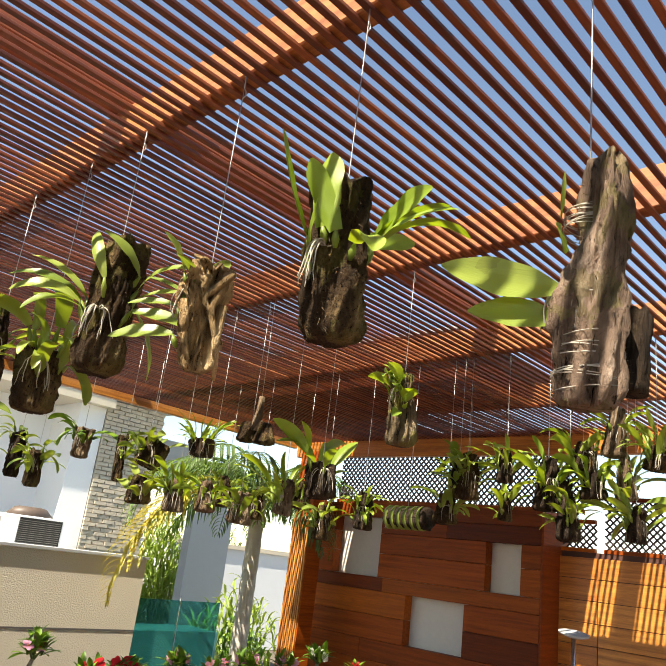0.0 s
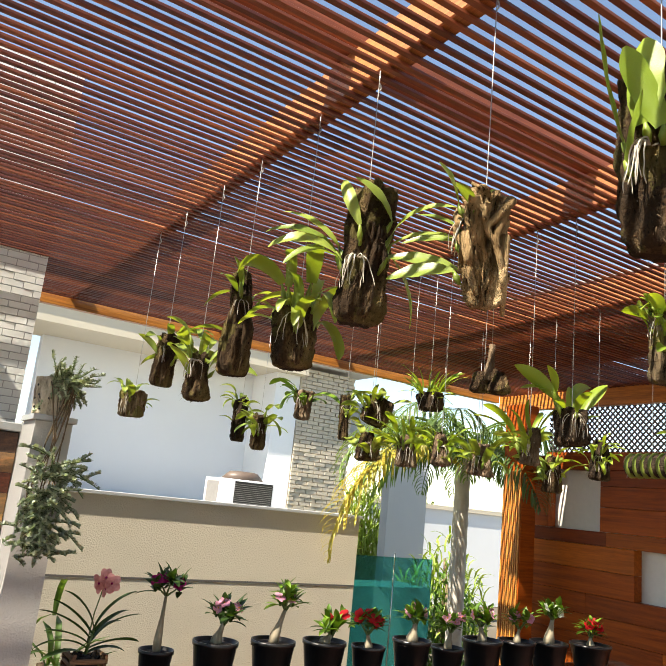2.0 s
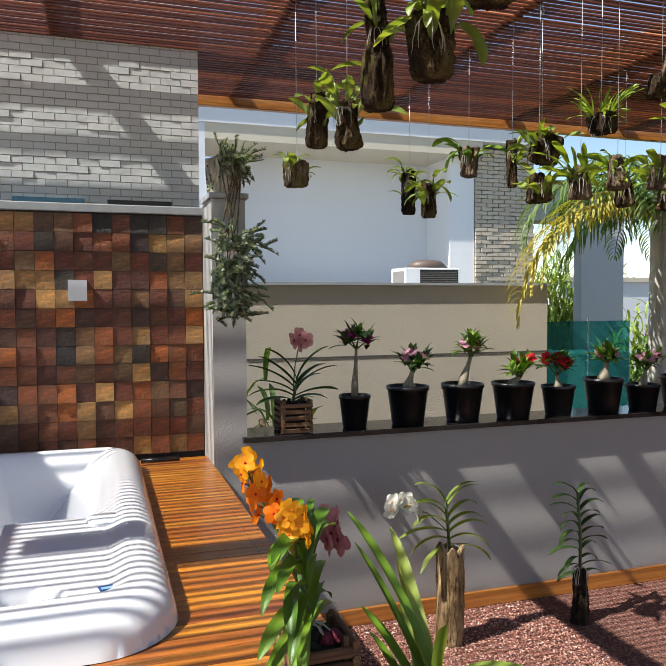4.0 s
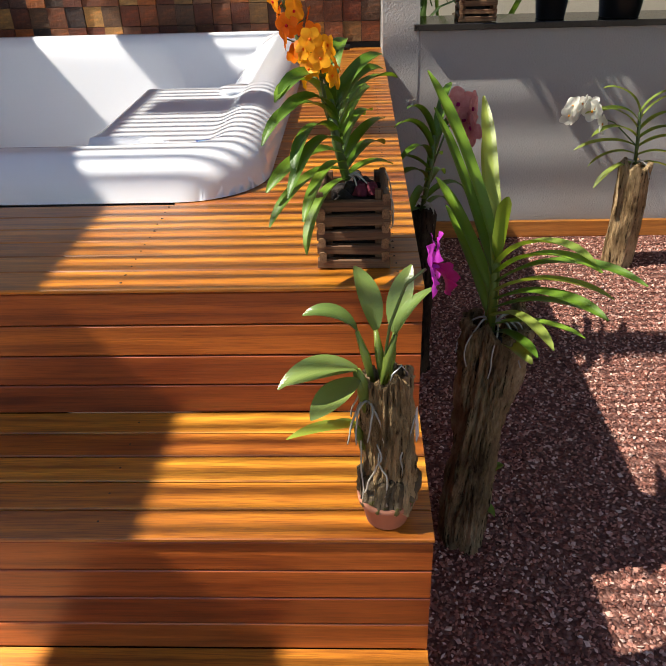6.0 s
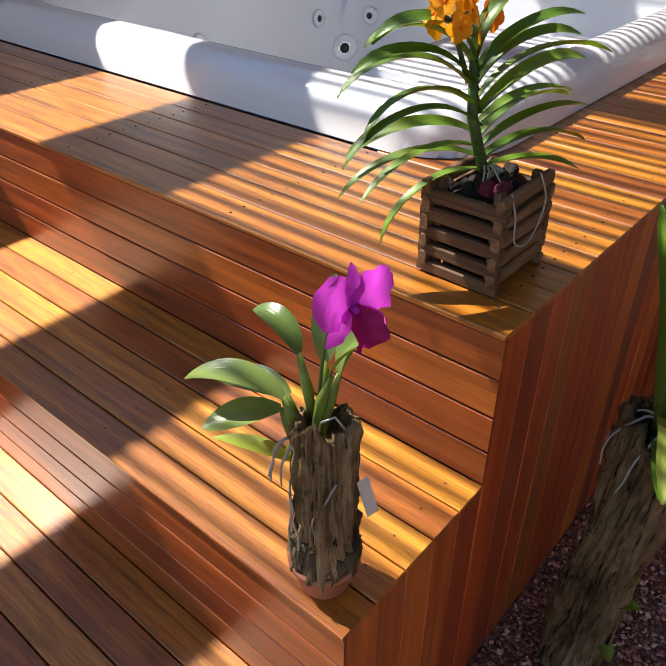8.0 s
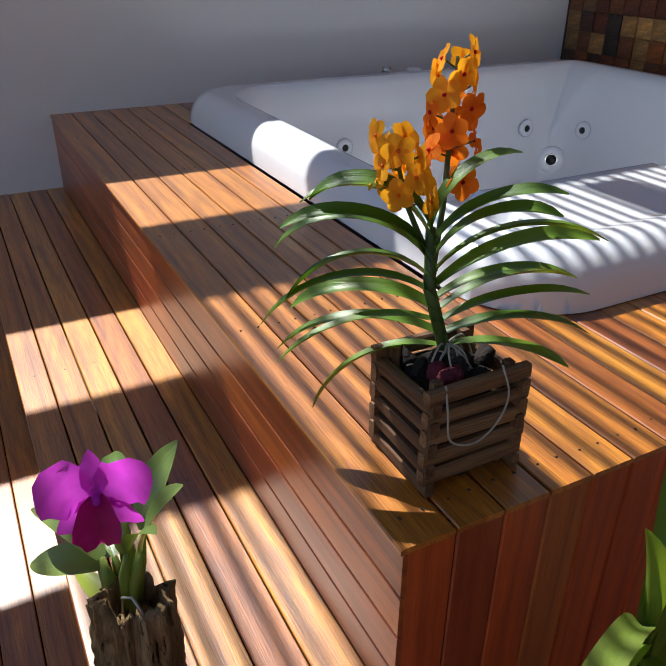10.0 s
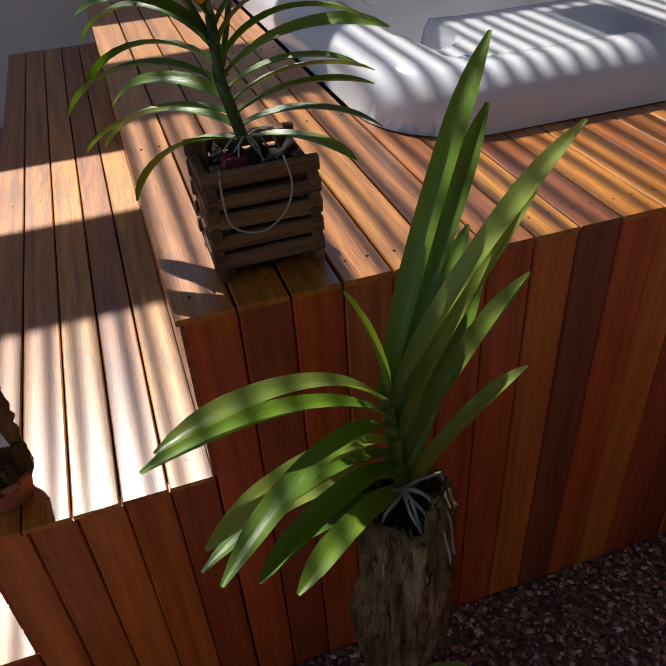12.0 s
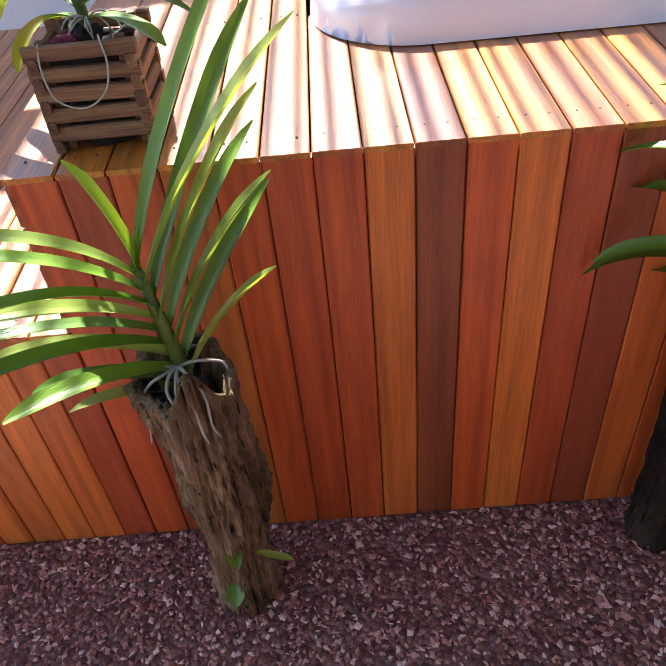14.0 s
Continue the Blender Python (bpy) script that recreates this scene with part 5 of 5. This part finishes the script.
peel = hang(0.43, -0.962, 2.19, 2.56, 0.041, BARK_GREY, LEAF_OLIVE, 0, 0.1, 0.03, 62, az0=135, words="large peeling bark log with two broad orchid leaves", zl=0.45, taper=1.15, top=0.68, nroot=1, rough=0.42)
grow(peel, 0.045, [(137, 0.17, -2, 16, 0.175, 0.056, -70), (132, 0.125, 4, -8, 0.125, 0.046, -66), (150, 0.225, 55, 40, 0.06, 0.036, -60), (140, 0.28, 75, 85, 0.07, 0.014, -30)], LEAF_OLIVE, "oval", 5)
put("charred_stub", log_mesh(0.022, 0.020, 0.12, BARK_DARK, 93, 0.2, seg=26, rings=10), pose(0.045, -0.04, 0.03, 3, 5, 0), peel, "dark charred stub")
rng = random.Random(64)
for k in range(22):
    z = rng.choice((rng.uniform(0.02, 0.10), rng.uniform(0.15, 0.21), rng.uniform(0.26, 0.31)))
    q = 0.041 * (1.15 - 0.47 * z / 0.37) * 1.12
    put("thread", tube("thread", [(q * math.cos(a * 0.3142), q * math.sin(a * 0.3142), z + 0.006 * math.sin(a * 0.3142 + k)) for a in range(21)], 0.0007, ROOT, 4), None, peel, "pale thread wound round the bark")
stub = hang(0.42, 0.425, 2.365, 2.76, 0.058, FERN, LEAF_OLIVE, 0, 0.1, 0.03, 63, az0=215, words="black tree fern stub with long drooping orchid leaves", nroot=16, zl=0.42, tilt=6)
grow(stub, 0.05, [(135, 0.15, 50, -25, 0.22, 0.036, -35), (150, 0.14, 35, -45, 0.20, 0.044, -40), (120, 0.17, 62, 8, 0.20, 0.034, -30), (170, 0.12, 15, -60, 0.16, 0.044, -20), (-45, 0.20, 58, -15, 0.21, 0.036, 35),
                  (-30, 0.18, 35, -25, 0.22, 0.038, 30), (-48, 0.14, -52, -96, 0.21, 0.050, 10), (-60, 0.13, -5, -30, 0.20, 0.046, 45), (-50, 0.24, 88, 165, 0.17, 0.036, 40), (225, 0.2, 75, 150, 0.2, 0.034, 20)], LEAF_OLIVE, "oval", 7, 0.05)
knot = hang(0.42, -0.04, 2.325, 2.58, 0.046, BARK_PALE, LEAF_OLIVE, 0, 0.1, 0.03, 64, words="gnarled pale driftwood knot with orchid leaves", nroot=12, az0=140, taper=0.5, rough=0.8)
grow(knot, 0.045, [(140, 0.05, -2, -25, 0.15, 0.046, -45), (135, 0.12, 10, -20, 0.12, 0.026, -40), (150, 0.20, 70, 40, 0.11, 0.036, -40), (60, 0.22, 70, 60, 0.10, 0.032, 30), (200, 0.18, 30, 0, 0.08, 0.028, 0), (120, 0.16, 35, 5, 0.10, 0.022, -30)], LEAF_OLIVE, "oval", 9, 0.03)
for k in range(8):
    a, z = rng.uniform(0, 6.28), rng.uniform(0.15, 0.24)
    pts = []
    for i in range(5):
        q = 0.048 + rng.uniform(-0.006, 0.016)
        pts.append((q * math.cos(a), q * math.sin(a), z))
        a, z = a + rng.uniform(-0.5, 0.6), z - rng.uniform(0.01, 0.055)
    put("gnarl", tube("gnarl", bend(pts, 4), [0.013 - 0.0005 * i for i in range(17)], BARK_PALE, 8), None, knot, "twisted pale root")
hang(0.42, 1.16, 2.29, 2.66, 0.040, FERN, LEAF_OLIVE, 6, 0.15, 0.026, 65, "oval", (45, -20), taper=1.35, top=0.75, words="split bark log with narrow orchid leaves", zl=0.7)
hang(0.42, 0.75, 2.275, 2.46, 0.058, FERN, LEAF_OLIVE, 11, 0.20, 0.036, 66, "strap", (55, -50), words="dark fibre ball with spreading orchid leaves", nroot=8, zl=0.9)
hang(0.42, 1.50, 2.225, 2.41, 0.048, FERN, LEAF_OLIVE, 10, 0.16, 0.030, 67, "oval", (62, -10), top=0.7, words="dark log with narrow orchid leaves", nroot=8, zl=0.85)
hang(0.42, 1.91, 2.31, 2.53, 0.045, FERN, LEAF_OLIVE, 8, 0.14, 0.030, 68, "oval", (45, -30))
hang(0.42, 2.25, 2.19, 2.31, 0.052, BARK_MOSS, LEAF_OLIVE, 8, 0.09, 0.03, 69, "oval", (50, -20), words="short mossy log with small orchid leaves", zl=0.9)
ball = thing("hanging_orchid", "bulbous double root ball on a bare stick", "orchid", pose(1.62, 1.14, 2.43), "orchids hanging from the pergola")
put("root_ball", log_mesh(0.045, 0.030, 0.085, FERN, 70, 0.25, seg=36, rings=14, rounded=True), pose(-0.02, 0.035, 0.0), ball)
put("root_ball", log_mesh(0.050, 0.026, 0.095, FERN, 71, 0.25, seg=36, rings=14, rounded=True), pose(0.02, -0.035, -0.005), ball)
put("stick", tube("stick", [(0, 0, 0.05), (0.002, 0, 0.10), (0.005, -0.004, 0.15), (0.004, -0.008, 0.215)], [0.034, 0.022, 0.016, 0.013], BARK, 12), None, ball)
put("wire", tube("wire", [(0.004, -0.008, 0.2), (0, 0, PZ - 2.43)], 0.0014, WIRE, 6), None, ball)
hang(1.62, 0.305, 2.40, 2.68, 0.038, BARK_MOSS, LEAF_BRIGHT, 12, 0.085, 0.035, 71, "oval", (60, 0), az0=170, taper=1.3, zl=0.75)
hang(1.62, 0.69, 2.195, 2.33, 0.055, BARK_DARK, LEAF_BRIGHT, 8, 0.18, 0.042, 72, "oval", (70, 25), nroot=8, zl=0.95, words="dark basket with bright upright orchid leaves")
hang(1.62, 1.53, 2.37, 2.45, 0.055, BARK_DARK, LEAF_BRIGHT, 34, 0.15, 0.012, 73, "strap", (75, 20), words="tufted bright green plant on a dark ball", bulbs=False, zl=0.95)
hang(1.62, 1.98, 2.32, 2.46, 0.065, FERN, LEAF_OLIVE, 10, 0.12, 0.028, 74, "oval", (50, -10), tilt=18)
hang(1.62, 2.25, 2.24, 2.49, 0.028, FERN, LEAF_OLIVE, 9, 0.14, 0.028, 75, "oval", (40, -30))
hang(1.62, 2.73, 2.375, 2.55, 0.045, BARK, LEAF, 10, 0.17, 0.028, 76, "strap", (40, -40))
hang(1.62, 3.60, 2.25, 2.55, 0.045, BARK_DARK, LEAF_OLIVE, 12, 0.15, 0.035, 77, "oval", (50, -40))
hang(1.62, 3.28, 2.19, 2.42, 0.045, FERN, LEAF_OLIVE, 11, 0.19, 0.03, 78, "strap", (45, -30), nroot=7)
SMALL = [(1.62, 2.0, 2.13, 2.27), (1.62, 1.67, 2.10, 2.25), (1.62, 1.42, 2.11, 2.25), (1.62, 1.17, 2.07, 2.20), (1.62, 0.895, 2.12, 2.26), (2.75, 1.74, 2.08, 2.28),
         (2.75, 1.43, 2.16, 2.36), (2.75, 0.85, 2.22, 2.37), (2.75, 0.785, 2.40, 2.55), (2.75, 0.51, 2.44, 2.60), (2.75, 0.105, 2.50, 2.63), (2.75, -0.046, 2.56, 2.78),
         (2.75, 0.28, 2.31, 2.55), (2.75, 0.17, 2.18, 2.45), (2.75, -0.10, 2.37, 2.55), (2.75, -0.138, 2.19, 2.34), (2.75, -0.232, 2.50, 2.61), (2.75, 0.05, 2.37, 2.49),
         (2.75, 0.735, 2.35, 2.58), (3.6, 1.0, 2.33, 2.50), (3.6, 1.28, 2.47, 2.64), (3.6, 0.58, 2.30, 2.50), (2.75, 2.36, 2.17, 2.36), (2.75, 2.72, 2.24, 2.44), (2.75, 1.94, 2.25, 2.42)]
rng = random.Random(77)
for k, (x, y, zb, zt) in enumerate(SMALL):
    hang(x, y, zb, zt, rng.uniform(0.035, 0.055), rng.choice((FERN, BARK, FERN, BARK_DARK)), rng.choice((LEAF_OLIVE, LEAF_OLIVE, LEAF_BRIGHT)), rng.randint(8, 13), rng.uniform(0.11, 0.19), rng.uniform(0.022, 0.036), 100 + k, rng.choice(("oval", "strap")), (rng.uniform(40, 70), rng.uniform(-40, 10)), nroot=4, zl=0.6, taper=1.15, top=0.6)
banded = thing("banded_log", "short horizontal log wound with green moss bands", "orchid", pose(2.75, 1.1, 2.24), "orchids hanging from the pergola")
put("log", log_mesh(0.055, 0.06, 0.27, BARK_DARK, 91, 0.15, seg=30, rings=16), pose(0, 0.13, 0, 90, 0, 0), banded)
for k in range(6):
    put("band", lathe("band", [(0.05, -0.01), (0.064, -0.009), (0.064, 0.009), (0.05, 0.01)], LEAF_OLIVE, 20, 0.1), pose(0, 0.11 - k * 0.044, 0, 90, 0, 0), banded, "band of green moss")
put("wire", tube("wire", [(0, 0, 0.04), (0, 0, PZ - 2.26)], 0.0014, WIRE, 6), None, banded)
roots(banded, (0, 0.1, 0), 6, 0.07, 1.8, 91, 0.003)


# ---- palm tree, shrubs ----
def frond_data(L, a0, a1, n, W, seed):
    """A feather frond along +x: a rib with many narrow drooping leaflets."""
    rng = random.Random(seed)
    pts, p = [], Vector((0, 0, 0))
    for i in range(n + 1):
        a = radians(a0 + (a1 - a0) * i / n)
        pts.append(p.copy())
        p = p + Vector((math.cos(a), 0, math.sin(a))) * L / n
    parts = [tube_data(pts, [0.012 * (1 - 0.8 * i / n) + 0.002 for i in range(n + 1)], 5)]
    for i in range(2, n * 3):
        q = i / 3
        b = pts[int(q)].lerp(pts[min(n, int(q) + 1)], q % 1)
        s = q / n
        ln = W * math.sin(math.pi * min(0.96, 0.15 + 0.8 * s)) * rng.uniform(0.85, 1.1)
        for sd in (-1, 1):
            v, f = leaf_data(ln, 0.019, 15, -75 + rng.uniform(-15, 15), n=4, fold=0.15)
            m = aim(b, sd * (62 - 25 * s) + rng.uniform(-8, 8), -5 - 25 * s)
            parts.append(([m @ c for c in v], f))
    return join(parts)


palm = thing("palm_tree", "palm with a smooth pale ringed trunk and feathery fronds", "palm tree", pose(4.75, 4.62, 0))
put("trunk", lathe("trunk", [(0.086 - 0.012 * (k / 40) + (0.006 if k % 3 == 0 else 0), k * 0.068) for k in range(40)], plain("palm_trunk", (0.56, 0.52, 0.45), 0.85, vary=0.25, scale=14.0, bump=0.004), 24), None, palm, "pale ringed trunk")
rng = random.Random(6)
for k in range(24):
    me = mesh_of("frond", *frond_data(rng.uniform(1.2, 2.0), rng.uniform(15, 75), rng.uniform(-105, -60), 12, 0.5, k), FROND, False)
    put("frond", me, aim((0, 0, 2.5), k * 21.2 + rng.uniform(-10, 10)), palm)
for k, (az, a0) in enumerate(((183, 22), (190, 38), (176, 30))):
    put("frond", mesh_of("frond", *frond_data(2.25 - 0.2 * k, a0, -98, 13, 0.42, 40 + k), FROND_YELLOW), aim((-0.1, -0.05, 2.4), az), palm, "yellowing frond")


def shrub(x, y, z, w, h, n, mat, seed, label, L=0.3):
    rng = random.Random(seed)
    ob = thing("shrub", label, "shrub", pose(x, y, z))
    parts = []
    for k in range(n):
        a, q = rng.uniform(0, 6.28), math.sqrt(rng.random())
        b = Vector((math.cos(a) * q * w, math.sin(a) * q * w * 0.6, rng.uniform(0.02, h * (1.05 - 0.55 * q))))
        v, f = leaf_data(rng.uniform(0.5, 1.2) * L, 0.035, 75, -20, n=4, fold=0.15)
        m = aim(b, rng.uniform(0, 360), rng.uniform(-20, 30))
        parts.append(([m @ c for c in v], f))
    put("trunk", tube("trunk", [(0, 0, 0), (0.05, 0, h * 0.5), (0, 0, h * 0.8)], [0.06, 0.04, 0.02], BARK, 8), None, ob)
    tagged(put("foliage", mesh_of("foliage", *join(parts), mat, False), None, ob), kind="stuff")


shrub(7.75, 10.6, 0.0, 0.85, 2.5, 1900, SHRUB, 1, "tall grassy bright green shrub beside the grey building", 0.42)
shrub(11.5, 15.0, 0.0, 2.6, 3.0, 1500, FROND, 5, "dark green bushes behind the white building", 0.55)
shrub(6.9, 7.2, 0.0, 0.8, 1.6, 420, SHRUB, 2, "yellow green grassy shrub by the white building", 0.35)
shrub(6.15, 6.3, 0.0, 0.5, 1.3, 600, LEAF, 3, "dark green shrub behind the glass fence", 0.15)
shrub(0.42, 3.1, 0.0, 0.45, 1.15, 160, FROND, 4, "low palm shrub behind the ledge", 0.4)

# ---- stone tiles on the wall ----
tile_me = []
rng = random.Random(19)
TS = 0.087
for k in range(8):
    v, f = box_data(0, 0, 0, TS - 0.002, 0.03, 0.0888)
    tw, tv = rng.uniform(-0.006, 0.006), rng.uniform(-0.006, 0.006)
    v = [(x, (y if y > 0.01 else 0.006 + tw * (x / TS - 0.5) + tv * (z / TS - 0.5)), z) for x, y, z in v]
    tile_me.append(mesh_of("tile", v, f, TILE))
wt = scene.objects["wall_tiled"]
for r in range(13):
    for c in range(28):
        x = -0.007 - (c + 1) * TS
        z = H + 0.02 + r * (2.06 - H - 0.02) / 13
        if x < WALL_X:
            continue
        d = rng.choice((0.0, 0.002, 0.005, 0.009))
        if (abs(x + 0.65) < TS * 0.6 and 1.62 < z < 1.75):
            put("tile", mesh_of("tile", *box_data(0, 0, 0, TS - 0.002, 0.03, 0.098), plain("white_cover", (0.8, 0.8, 0.78), 0.5, vary=0.03)), Matrix.Translation((-0.645, MOS_Y - 0.025, 1.642)), wt, "blank white cover plate")
        put("tile", tile_me[rng.randrange(8)], Matrix.Translation((x, MOS_Y - 0.006 - d, z)), wt)

# ---- gravel stones ----
rng = np.random.default_rng(4)
N = 44000
xs = rng.uniform(0.005, 1.7, N)
ys = rng.uniform(-0.9, LOW_Y - 0.03, N)
keep = (xs < 0.75) | (ys > 0.6)
xs, ys = xs[keep], ys[keep]
n = len(xs)
octa = np.array([(1, 0, 0), (-0.9, 0.2, 0), (0, 1, 0.1), (0.1, -1, 0), (0.1, 0, 1), (0, 0.1, -1)], float)
tri = np.array([(0, 2, 4), (2, 1, 4), (1, 3, 4), (3, 0, 4), (2, 0, 5), (1, 2, 5), (3, 1, 5), (0, 3, 5)])
sz = rng.uniform(0.0034, 0.0078, (n, 1, 1)) * rng.uniform(0.5, 1.5, (n, 1, 3)) * np.array([1.05, 0.8, 0.55])
P = octa[None] * sz + rng.normal(0, 0.0008, (n, 6, 3))
a, b = rng.uniform(0, 6.28, n), rng.normal(0, 0.5, n)
ca, sa, cb, sb = np.cos(a), np.sin(a), np.cos(b), np.sin(b)
y2, z2 = P[..., 1] * cb[:, None] - P[..., 2] * sb[:, None], P[..., 1] * sb[:, None] + P[..., 2] * cb[:, None]
x3, y3 = P[..., 0] * ca[:, None] - y2 * sa[:, None], P[..., 0] * sa[:, None] + y2 * ca[:, None]
P = np.stack([x3 + xs[:, None], y3 + ys[:, None], z2 + rng.uniform(0.001, 0.005, n)[:, None]], -1)
me = bpy.data.meshes.new("gravel_stones")
me.from_pydata(P.reshape(-1, 3).tolist(), [], (tri[None] + 6 * np.arange(n)[:, None, None]).reshape(-1, 3).tolist())
me.materials.append(GRAVEL)
tagged(new("gravel", me), "loose crushed reddish gravel chips beside the deck", "gravel", kind="stuff")
